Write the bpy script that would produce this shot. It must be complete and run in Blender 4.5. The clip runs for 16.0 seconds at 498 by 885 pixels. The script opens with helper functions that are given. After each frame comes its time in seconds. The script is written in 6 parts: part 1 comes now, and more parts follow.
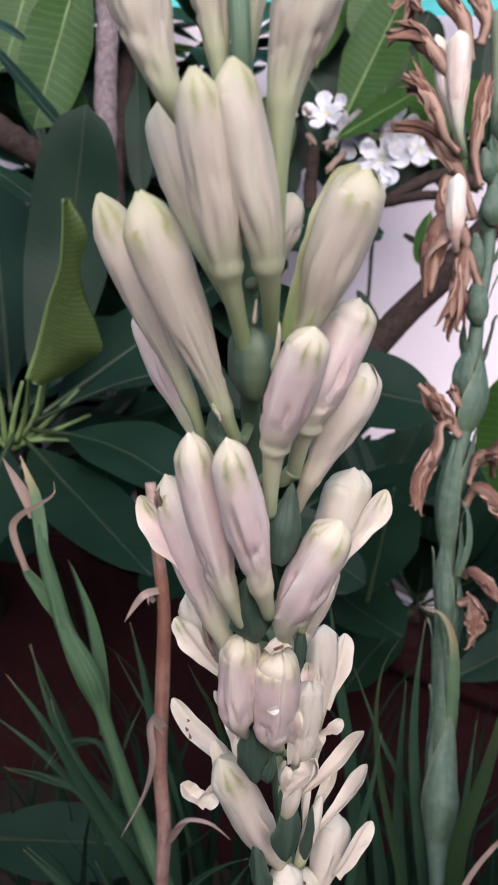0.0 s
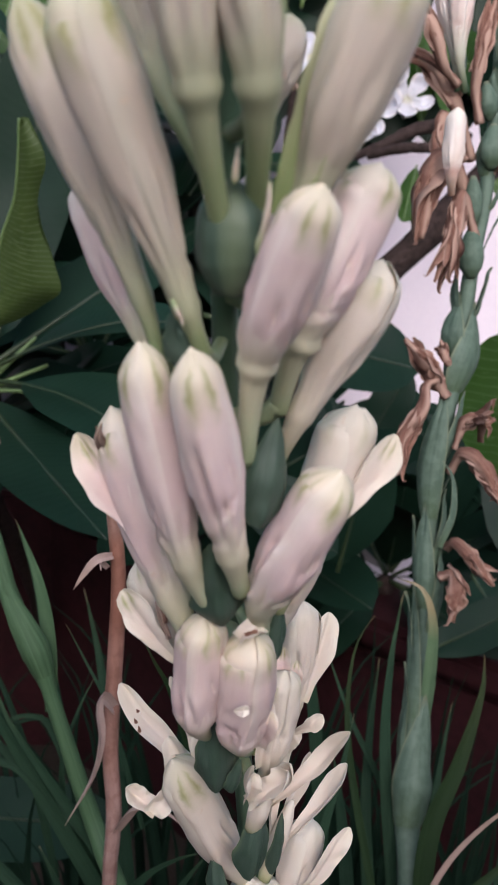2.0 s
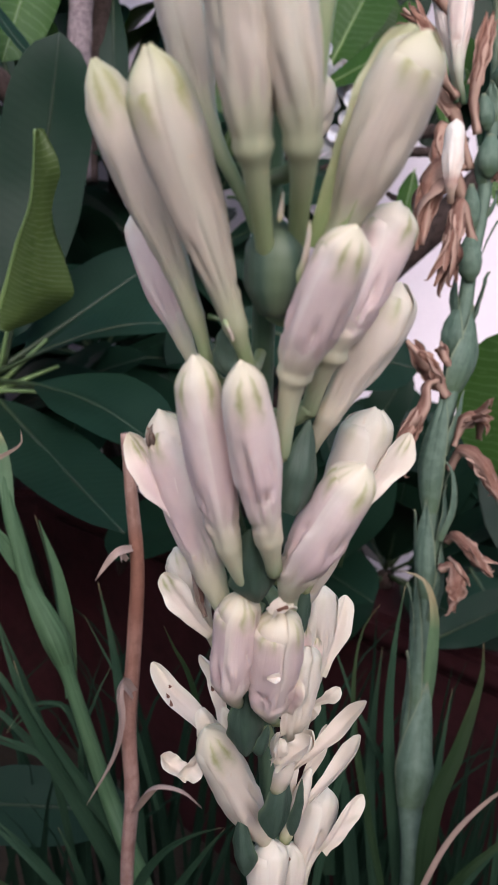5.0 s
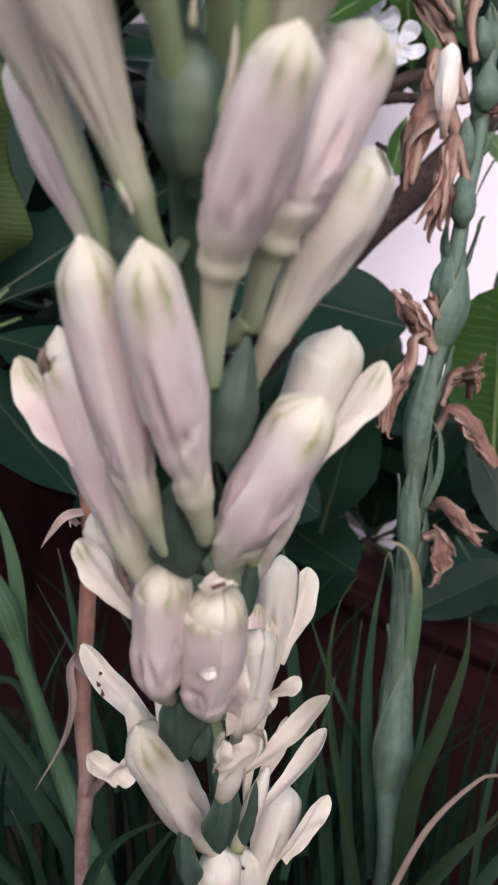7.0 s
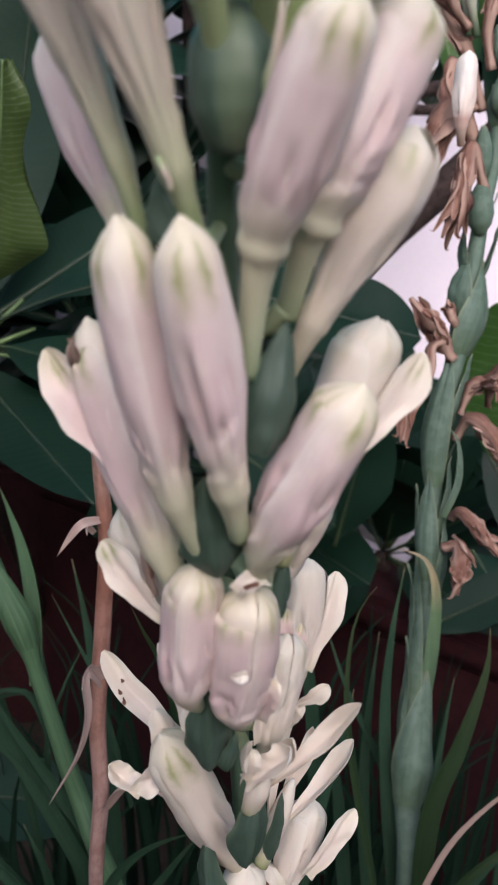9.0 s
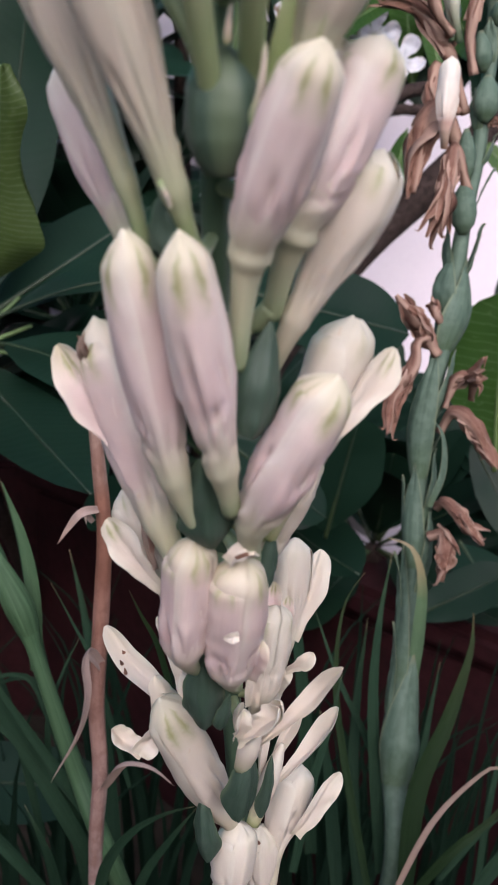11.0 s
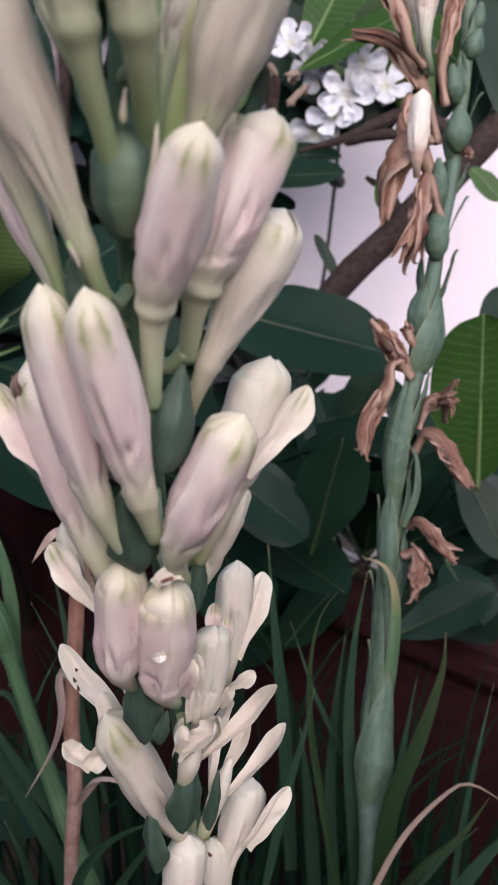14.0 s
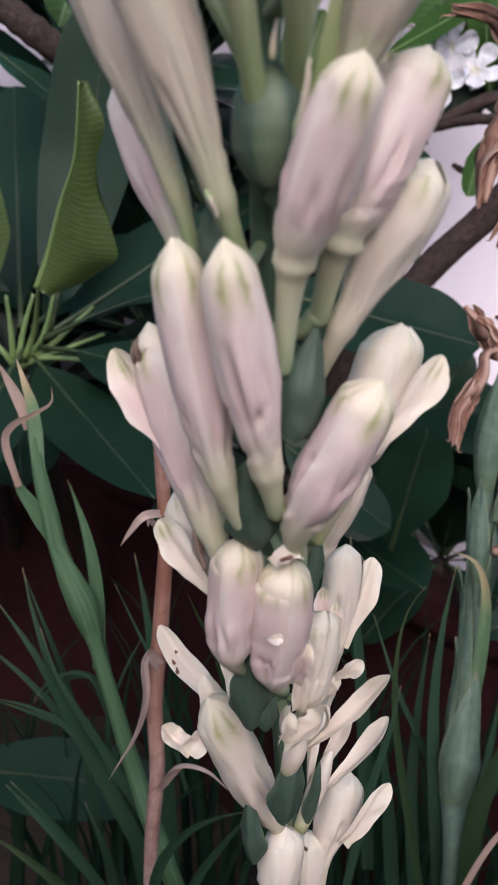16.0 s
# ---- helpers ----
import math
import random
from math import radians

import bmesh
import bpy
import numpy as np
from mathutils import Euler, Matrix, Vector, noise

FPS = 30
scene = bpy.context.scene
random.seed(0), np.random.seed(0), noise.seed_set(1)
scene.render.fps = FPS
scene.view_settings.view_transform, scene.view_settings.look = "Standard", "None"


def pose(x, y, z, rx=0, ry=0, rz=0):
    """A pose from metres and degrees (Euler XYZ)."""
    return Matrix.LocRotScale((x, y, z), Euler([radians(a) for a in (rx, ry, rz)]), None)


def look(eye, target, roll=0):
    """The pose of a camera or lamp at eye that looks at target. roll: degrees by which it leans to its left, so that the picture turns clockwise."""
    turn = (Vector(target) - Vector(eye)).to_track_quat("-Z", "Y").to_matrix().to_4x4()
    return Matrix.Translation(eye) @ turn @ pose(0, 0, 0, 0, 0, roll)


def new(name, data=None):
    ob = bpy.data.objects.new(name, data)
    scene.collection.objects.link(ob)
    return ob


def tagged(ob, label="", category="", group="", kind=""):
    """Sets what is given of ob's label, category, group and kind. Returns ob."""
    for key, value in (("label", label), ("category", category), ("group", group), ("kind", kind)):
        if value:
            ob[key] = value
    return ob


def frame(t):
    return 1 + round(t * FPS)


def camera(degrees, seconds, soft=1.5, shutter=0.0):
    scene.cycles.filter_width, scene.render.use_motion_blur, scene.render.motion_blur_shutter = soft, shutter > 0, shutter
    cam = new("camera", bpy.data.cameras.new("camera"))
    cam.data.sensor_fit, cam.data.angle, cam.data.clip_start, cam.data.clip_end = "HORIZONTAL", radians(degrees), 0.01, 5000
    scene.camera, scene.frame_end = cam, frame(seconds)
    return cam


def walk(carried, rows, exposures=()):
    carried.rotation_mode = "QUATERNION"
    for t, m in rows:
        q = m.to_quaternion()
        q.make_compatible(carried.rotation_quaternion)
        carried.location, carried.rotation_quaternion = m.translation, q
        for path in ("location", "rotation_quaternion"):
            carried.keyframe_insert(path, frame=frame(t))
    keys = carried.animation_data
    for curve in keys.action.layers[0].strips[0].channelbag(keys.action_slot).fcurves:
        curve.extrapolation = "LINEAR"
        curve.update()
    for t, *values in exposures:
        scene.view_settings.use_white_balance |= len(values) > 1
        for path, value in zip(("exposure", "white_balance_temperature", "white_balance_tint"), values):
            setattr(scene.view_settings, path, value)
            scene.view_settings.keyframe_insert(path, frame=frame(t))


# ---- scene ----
cam = camera(34.7, 16.0, soft=1.6)
METRES, EYE, TILT, LEAN, TURN = 0.42, 0.95, -12.0, 0.0, 0.0
ROWS = [
    (0.0, 0.0, 0.0, 0.0, 0.0, -0.0, -0.0),
    (0.5, -0.0122, 0.0779, -0.0024, -0.32, 0.16, -0.77),
    (1.0, -0.0082, 0.1543, -0.0094, -1.7, -1.46, -1.57),
    (1.5, -0.005, 0.1591, -0.0149, -2.42, -2.16, -1.68),
    (2.0, -0.0008, 0.1129, -0.02, -2.23, -2.28, -1.75),
    (2.5, 0.0033, 0.067, -0.0216, -2.24, -2.25, -1.75),
    (3.0, -0.0091, 0.0846, -0.0139, -2.33, -2.21, -1.62),
    (5.5, -0.0224, 0.0598, -0.019, -2.6, -2.6, -1.65),
    (6.0, -0.0177, 0.1404, -0.0332, -2.98, -3.58, -2.12),
    (6.5, -0.0025, 0.1784, -0.0431, -3.36, -4.41, -2.19),
    (7.0, 0.0088, 0.1598, -0.038, -3.3, -4.69, -2.16),
    (7.5, 0.0167, 0.0821, -0.0372, -2.74, -3.93, -2.12),
    (8.0, 0.0124, 0.0695, -0.0285, -2.54, -3.36, -2.04),
    (8.5, 0.0057, 0.1322, -0.0372, -2.53, -3.37, -2.04),
    (9.0, -0.0005, 0.1708, -0.0478, -2.64, -3.63, -2.11),
    (9.5, 0.0016, 0.1643, -0.0489, -2.71, -3.94, -2.13),
    (12.0, -0.0026, 0.1041, -0.0354, -3.94, -3.62, -1.77),
    (12.5, 0.0046, 0.0916, -0.0255, -4.3, -3.33, -1.74),
    (13.0, 0.0008, 0.088, -0.0354, -4.18, -3.34, -1.71),
    (13.5, 0.0112, 0.0927, -0.0393, -4.21, -3.27, -1.69),
    (14.0, 0.0358, 0.1021, -0.0391, -2.97, -2.77, -1.98),
    (14.5, 0.0532, 0.0978, -0.0346, -0.71, -2.4, -2.5),
    (15.0, 0.0445, 0.1251, -0.046, 0.65, -2.7, -2.67),
    (15.5, 0.0377, 0.136, -0.0525, 1.88, -3.34, -2.8),
    (16.0, 0.0098, 0.1229, -0.0523, 1.98, -3.33, -2.82),
]
walk(cam, [(t, pose(0, 0, EYE, TILT, LEAN, TURN) @ pose(METRES * x, METRES * y, METRES * z, 90 + pitch, roll, yaw)) for t, x, y, z, yaw, pitch, roll in ROWS],
     exposures=[(0.0, 1.22, 6240, 18), (2.0, 1.04, 6240, 18), (5.5, 1.16, 6240, 18), (9.0, 1.13, 6240, 18), (14.5, 1.13, 6240, 18), (16.0, 1.15, 6240, 18)])
cam.data.dof.use_dof, cam.data.dof.focus_distance, cam.data.dof.aperture_fstop = True, 0.25, 40.0

# ---- light ----
world = bpy.data.worlds.new("world")
scene.world = world
world.use_nodes = True
wn = world.node_tree
sky = wn.nodes.new("ShaderNodeTexSky")
sky.sky_type, sky.sun_disc = "NISHITA", False
sky.sun_elevation, sky.sun_rotation = radians(31), radians(175)
sky.air_density, sky.dust_density = 1.0, 3.0
wn.links.new(sky.outputs[0], wn.nodes["Background"].inputs[0])
wn.nodes["Background"].inputs[1].default_value = 0.08
sun_data = bpy.data.lights.new("sun", "SUN")
sun_data.energy, sun_data.angle, sun_data.color = 2.25, radians(80), (1.0, 0.975, 0.965)
sun = new("sun", sun_data)
sun.matrix_world = look((0.3, -3.5, 3.0), (0, 0.2, 0.8))


# ---- geometry helpers ----
def spline(ctrl, n):
    """n points, evenly spread, on a smooth curve through the control points."""
    c = np.array(ctrl, float)
    if len(c) == 2:
        return c[0] + (c[1] - c[0]) * np.linspace(0, 1, n)[:, None]
    c = np.vstack([2 * c[0] - c[1], c, 2 * c[-1] - c[-2]])
    out = []
    for i in range(1, len(c) - 2):
        p0, p1, p2, p3 = c[i - 1:i + 3]
        for u in np.linspace(0, 1, 16, endpoint=False):
            out.append(0.5 * (2 * p1 + (p2 - p0) * u + (2 * p0 - 5 * p1 + 4 * p2 - p3) * u * u + (3 * p1 - p0 - 3 * p2 + p3) * u ** 3))
    out.append(c[-2])
    out = np.array(out)
    s = np.concatenate([[0], np.cumsum(np.linalg.norm(np.diff(out, axis=0), axis=1))])
    want = np.linspace(0, s[-1], n)
    return np.stack([np.interp(want, s, out[:, k]) for k in range(3)], 1)


def frames(path, hint=(0, -1, 0)):
    """Tangents and two cross directions carried along a path; the first lies towards the hint."""
    t = np.gradient(path, axis=0)
    t /= np.linalg.norm(t, axis=1)[:, None] + 1e-12
    n = np.zeros_like(t)
    h = np.array(hint, float)
    for i in range(len(t)):
        h = h - t[i] * (h @ t[i])
        if np.linalg.norm(h) < 1e-6:
            h = np.cross(t[i], (0.3, 0.5, 0.8))
        h /= np.linalg.norm(h)
        n[i] = h
    return t, n, np.cross(t, n)


def mesh_of(name, verts, faces, material, attrs=None, smooth=True):
    me = bpy.data.meshes.new(name)
    me.from_pydata([tuple(v) for v in verts], [], faces)
    for key, values in (attrs or {}).items():
        a = me.attributes.new(key, "FLOAT", "POINT")
        a.data.foreach_set("value", np.asarray(values, np.float32))
    if smooth:
        me.polygons.foreach_set("use_smooth", [True] * len(me.polygons))
    me.materials.append(material)
    me.update()
    return me


def grid_faces(n, m, start=0, loop=False, flip=False):
    out = []
    for i in range(n - 1):
        for j in range(m if loop else m - 1):
            k = (j + 1) % m
            f = (start + i * m + j, start + i * m + k, start + (i + 1) * m + k, start + (i + 1) * m + j)
            out.append(f[::-1] if flip else f)
    return out


def sheet(name, pts, material, thick, attrs):
    """A curved sheet, thick in the middle and thin at its closed rim, from a grid of points."""
    n, m = pts.shape[:2]
    du, dv = np.gradient(pts, axis=0), np.gradient(pts, axis=1)
    nor = np.cross(du, dv)
    nor /= np.linalg.norm(nor, axis=2)[..., None] + 1e-9
    across = 1 - 0.8 * np.abs(np.linspace(-1, 1, m)) ** 4
    along = 1 - 0.8 * np.abs(np.linspace(-1, 1, n)) ** 8
    nor *= (along[:, None] * across)[..., None] * thick / 2
    a, b = (pts + nor).reshape(-1, 3), (pts - nor).reshape(-1, 3)
    q = n * m
    faces = grid_faces(n, m) + grid_faces(n, m, q, flip=True)
    rim = [i * m for i in range(n)] + [(n - 1) * m + j for j in range(1, m)] + [i * m + m - 1 for i in range(n - 2, -1, -1)] + list(range(m - 2, 0, -1))
    k = len(rim)
    for i in range(k):
        j = (i + 1) % k
        faces.append((2 * q + i, 2 * q + j, 2 * q + k + j, 2 * q + k + i))
    order = list(range(q)) * 2 + rim * 2
    return mesh_of(name, np.vstack([a, b, a[rim], b[rim]]), faces, material, {key: np.asarray(v).reshape(-1)[order] for key, v in attrs.items()})


def tube(name, path, radii, material, seg=12, hint=(0, -1, 0), shape=None, attrs=True):
    """A closed tube of changing radius along a path. shape(u, angle) scales the radius."""
    t, a, b = frames(path, hint)
    n = len(path)
    ang = np.linspace(0, 2 * np.pi, seg, endpoint=False)
    r = np.broadcast_to(np.asarray(radii, float)[:, None], (n, seg)).copy()
    if shape:
        for i in range(n):
            for j in range(seg):
                r[i, j] *= shape(i / (n - 1), ang[j])
    pts = path[:, None] + r[..., None] * (np.cos(ang)[None, :, None] * a[:, None] + np.sin(ang)[None, :, None] * b[:, None])
    verts = np.vstack([pts.reshape(-1, 3), path[:1], path[-1:]])
    faces = grid_faces(n, seg, loop=True)
    for j in range(seg):
        k = (j + 1) % seg
        faces.append((n * seg, k, j))
        faces.append((n * seg + 1, (n - 1) * seg + j, (n - 1) * seg + k))
    u = np.repeat(np.linspace(0, 1, n), seg)
    v = np.tile(np.cos(ang), n)
    return mesh_of(name, verts, faces, material, {"along": np.concatenate([u, [0, 1]]), "across": np.concatenate([v, [0, 0]])})


ROOTS = {}


def thing(name, place, label, category, group="", kind=""):
    ob = new(name)
    ob.empty_display_size = 0.02
    ob.location = place
    ROOTS[ob] = Matrix.Translation(place)
    return tagged(ob, label, category, group, kind)


def part(name, me, parent, label=""):
    """One mesh object under a thing or a part; the mesh is given in world coordinates."""
    ob = new(name, me)
    ob.parent = parent
    top = parent if parent in ROOTS else parent.parent
    if parent in ROOTS:
        ob.matrix_parent_inverse = ROOTS[top].inverted()
    return tagged(ob, label) if label else ob


# ---- materials ----
def material(name, rough=0.5, specular=0.5):
    m = bpy.data.materials.new(name)
    m.use_nodes = True
    b = m.node_tree.nodes["Principled BSDF"]
    b.inputs["Roughness"].default_value = rough
    b.inputs["Specular IOR Level"].default_value = specular
    return m, m.node_tree, b


def node(nt, kind, **values):
    n = nt.nodes.new(kind)
    for key, value in values.items():
        if key == "operation":
            n.operation = value
        elif key == "attribute":
            n.attribute_name = value
        else:
            n.inputs[key.replace("_", " ")].default_value = value
    return n


def math_node(nt, op, a, b=None, clamp=False):
    n = nt.nodes.new("ShaderNodeMath")
    n.operation, n.use_clamp = op, clamp
    for i, x in enumerate((a, b)):
        if x is None:
            continue
        if isinstance(x, (int, float)):
            n.inputs[i].default_value = x
        else:
            nt.links.new(x, n.inputs[i])
    return n.outputs[0]


def attr(nt, name):
    n = nt.nodes.new("ShaderNodeAttribute")
    n.attribute_name = name
    return n.outputs["Fac"]


def noise_of(nt, scale, detail=4.0, rough=0.55, coord=None):
    n = nt.nodes.new("ShaderNodeTexNoise")
    n.inputs["Scale"].default_value, n.inputs["Detail"].default_value, n.inputs["Roughness"].default_value = scale, detail, rough
    if coord is None:
        g = nt.nodes.new("ShaderNodeNewGeometry")
        coord = g.outputs["Position"]
    nt.links.new(coord, n.inputs["Vector"])
    return n.outputs["Fac"]


def ramp(nt, fac, stops):
    n = nt.nodes.new("ShaderNodeValToRGB")
    e = n.color_ramp.elements
    while len(e) < len(stops):
        e.new(0.5)
    for q, (at, c) in zip(e, stops):
        q.position = at
        q.color = (*c, 1) if len(c) == 3 else c
    nt.links.new(fac, n.inputs[0])
    return n.outputs[0]


def mix(nt, fac, a, b, mode="MIX"):
    n = nt.nodes.new("ShaderNodeMix")
    n.data_type, n.blend_type = "RGBA", mode
    for i, x in ((0, fac), (6, a), (7, b)):
        if isinstance(x, (int, float)):
            n.inputs[i].default_value = x
        elif isinstance(x, tuple):
            n.inputs[i].default_value = (*x, 1)
        else:
            nt.links.new(x, n.inputs[i])
    return n.outputs[2]


def bump(nt, b, height, strength, distance):
    n = nt.nodes.new("ShaderNodeBump")
    n.inputs["Strength"].default_value, n.inputs["Distance"].default_value = strength, distance
    nt.links.new(height, n.inputs["Height"])
    nt.links.new(n.outputs[0], b.inputs["Normal"])


def leaf_material(name, dark, light, vein, rough, glow=0.25, veins=26.0, slant=7.0, spec=0.45, vein_amount=0.6, relief=0.09):
    """A glossy leaf with side veins that run out from the midrib."""
    m, nt, b = material(name, rough, spec)
    u, v = attr(nt, "along"), attr(nt, "across")
    av = math_node(nt, "ABSOLUTE", v)
    wob = math_node(nt, "MULTIPLY", noise_of(nt, 60, 2), 0.8)
    ph = math_node(nt, "ADD", math_node(nt, "SUBTRACT", math_node(nt, "MULTIPLY", u, veins), math_node(nt, "MULTIPLY", av, slant * 0.45)), wob)
    fr = math_node(nt, "ABSOLUTE", math_node(nt, "SUBTRACT", math_node(nt, "FRACT", ph), 0.5))
    line = math_node(nt, "MULTIPLY", math_node(nt, "SUBTRACT", 0.09, fr), 11.0, True)
    base = mix(nt, noise_of(nt, 35, 3), dark, light)
    base = mix(nt, math_node(nt, "MULTIPLY", math_node(nt, "GREATER_THAN", noise_of(nt, 220, 2), 0.68), 0.25), base, vein)
    col = mix(nt, math_node(nt, "MULTIPLY", line, vein_amount), base, vein)
    nt.links.new(col, b.inputs["Base Color"])
    bump(nt, b, math_node(nt, "ADD", math_node(nt, "MULTIPLY", fr, 1.0), math_node(nt, "MULTIPLY", noise_of(nt, 300, 3), 0.3)), relief, 0.0025)
    tr = nt.nodes.new("ShaderNodeBsdfTranslucent")
    nt.links.new(mix(nt, 0.5, col, (0.30, 0.42, 0.03)), tr.inputs[0])
    ms = nt.nodes.new("ShaderNodeMixShader")
    ms.inputs[0].default_value = glow
    nt.links.new(b.outputs[0], ms.inputs[1])
    nt.links.new(tr.outputs[0], ms.inputs[2])
    nt.links.new(ms.outputs[0], nt.nodes["Material Output"].inputs[0])
    return m


def petal_material(name, stops, green=(0.245, 0.255, 0.10), blush=(0.72, 0.52, 0.52), blush_amount=0.5, rim=(0.76, 0.71, 0.66), rim_amount=0.55):
    """Waxy petals: green throat and tip, a blush along the middle that clears to cream margins, and fine lengthwise veins."""
    m, nt, b = material(name, 0.48, 0.3)
    u, v = attr(nt, "along"), attr(nt, "across")
    av = math_node(nt, "ABSOLUTE", v)
    base = ramp(nt, u, stops)
    spot = ramp(nt, noise_of(nt, 110, 3), [(0.25, (0.45, 0.45, 0.45)), (0.70, (1, 1, 1))])
    mid = math_node(nt, "MULTIPLY", ramp(nt, u, [(0.32, (0, 0, 0)), (0.48, (1, 1, 1)), (0.78, (0.8, 0.8, 0.8)), (0.93, (0, 0, 0))]),
                    ramp(nt, av, [(0.35, (1, 1, 1)), (0.95, (0.35, 0.35, 0.35))]))
    base = mix(nt, math_node(nt, "MULTIPLY", math_node(nt, "MULTIPLY", spot, mid), blush_amount), base, blush)
    wob = math_node(nt, "MULTIPLY", math_node(nt, "SUBTRACT", noise_of(nt, 240, 3), 0.5), 0.5)
    edge = math_node(nt, "MULTIPLY", ramp(nt, math_node(nt, "ADD", av, wob), [(0.62, (0, 0, 0)), (0.98, (1, 1, 1))]), ramp(nt, u, [(0.42, (0, 0, 0)), (0.7, (1, 1, 1))]))
    base = mix(nt, math_node(nt, "MULTIPLY", edge, rim_amount), base, rim)
    tipg = math_node(nt, "MULTIPLY", ramp(nt, u, [(0.80, (0, 0, 0)), (0.90, (0.95, 0.95, 0.95)), (0.955, (0.75, 0.75, 0.75)), (0.985, (0.1, 0.1, 0.1))]),
                     ramp(nt, math_node(nt, "ADD", av, wob), [(0.0, (0.25, 0.25, 0.25)), (0.14, (0.5, 0.5, 0.5)), (0.30, (1, 1, 1)), (0.54, (0.0, 0.0, 0.0))]))
    cap = ramp(nt, math_node(nt, "ADD", u, math_node(nt, "MULTIPLY", wob, 0.15)), [(0.86, (0, 0, 0)), (0.97, (0.26, 0.26, 0.26))])
    tipg = math_node(nt, "MAXIMUM", tipg, cap)
    base = mix(nt, math_node(nt, "MULTIPLY", tipg, attr(nt, "green")), base, green)
    tc = nt.nodes.new("ShaderNodeCombineXYZ")
    nt.links.new(math_node(nt, "MULTIPLY", u, 2.0), tc.inputs[0])
    nt.links.new(math_node(nt, "MULTIPLY", v, 16.0), tc.inputs[1])
    lines = noise_of(nt, 1.0, 3, 0.6, tc.outputs[0])
    base = mix(nt, ramp(nt, lines, [(0.45, (0, 0, 0)), (0.75, (0.10, 0.10, 0.10))]), base, (0.58, 0.44, 0.40))
    brown = math_node(nt, "MULTIPLY", math_node(nt, "GREATER_THAN", noise_of(nt, 260, 2), 0.74), 0.3)
    base = mix(nt, brown, base, (0.55, 0.40, 0.28))
    nt.links.new(base, b.inputs["Base Color"])
    b.inputs["Subsurface Weight"].default_value = 0.15
    b.inputs["Subsurface Radius"].default_value = (1.0, 0.7, 0.5)
    b.inputs["Subsurface Scale"].default_value = 0.0012
    bump(nt, b, math_node(nt, "ADD", lines, math_node(nt, "MULTIPLY", noise_of(nt, 500, 3), 0.4)), 0.14, 0.0014)
    return m


def plain(name, dark, light, rough, scale, relief=0.002, spec=0.4, fine=8.0, strength=0.5):
    """A surface with variation at two scales and some relief."""
    m, nt, b = material(name, rough, spec)
    f = math_node(nt, "ADD", math_node(nt, "MULTIPLY", noise_of(nt, scale, 5), 0.6), math_node(nt, "MULTIPLY", noise_of(nt, scale * fine, 4), 0.4))
    nt.links.new(ramp(nt, f, [(0.32, dark), (0.68, light)]), b.inputs["Base Color"])
    bump(nt, b, f, strength, relief)
    return m


def streaked(name, stops, streak, rough, spec=0.4, lengthwise=1.5, crosswise=9.0, amount=0.6, strength=0.4, relief=0.0015, glow=0.0, edge=None, blotch=0.0, rim_from=0.6):
    """Plant tissue with lengthwise streaks; stops run from base to end."""
    m, nt, b = material(name, rough, spec)
    u, v = attr(nt, "along"), attr(nt, "across")
    tc = nt.nodes.new("ShaderNodeCombineXYZ")
    nt.links.new(math_node(nt, "MULTIPLY", u, lengthwise), tc.inputs[0])
    nt.links.new(math_node(nt, "MULTIPLY", v, crosswise), tc.inputs[1])
    oi = nt.nodes.new("ShaderNodeObjectInfo")
    nt.links.new(math_node(nt, "MULTIPLY", oi.outputs["Random"], 30.0), tc.inputs[2])
    lines = noise_of(nt, 1.0, 4, 0.6, tc.outputs[0])
    base = ramp(nt, u, stops)
    col = mix(nt, math_node(nt, "MULTIPLY", ramp(nt, lines, [(0.4, (0, 0, 0)), (0.7, (1, 1, 1))]), amount), base, streak)
    col = mix(nt, math_node(nt, "MULTIPLY", noise_of(nt, 140, 3), 0.35), col, streak)
    if blotch:
        col = mix(nt, math_node(nt, "MULTIPLY", ramp(nt, noise_of(nt, 170, 4), [(0.46, (0, 0, 0)), (0.58, (1, 1, 1))]), blotch), col, streak)
    if edge:
        col = mix(nt, ramp(nt, math_node(nt, "ABSOLUTE", v), [(rim_from, (0, 0, 0)), (1.0, (0.9, 0.9, 0.9))]), col, edge)
    nt.links.new(col, b.inputs["Base Color"])
    bump(nt, b, lines, strength, relief)
    if glow:
        tr = nt.nodes.new("ShaderNodeBsdfTranslucent")
        nt.links.new(col, tr.inputs[0])
        ms = nt.nodes.new("ShaderNodeMixShader")
        ms.inputs[0].default_value = glow
        nt.links.new(b.outputs[0], ms.inputs[1])
        nt.links.new(tr.outputs[0], ms.inputs[2])
        nt.links.new(ms.outputs[0], nt.nodes["Material Output"].inputs[0])
    return m


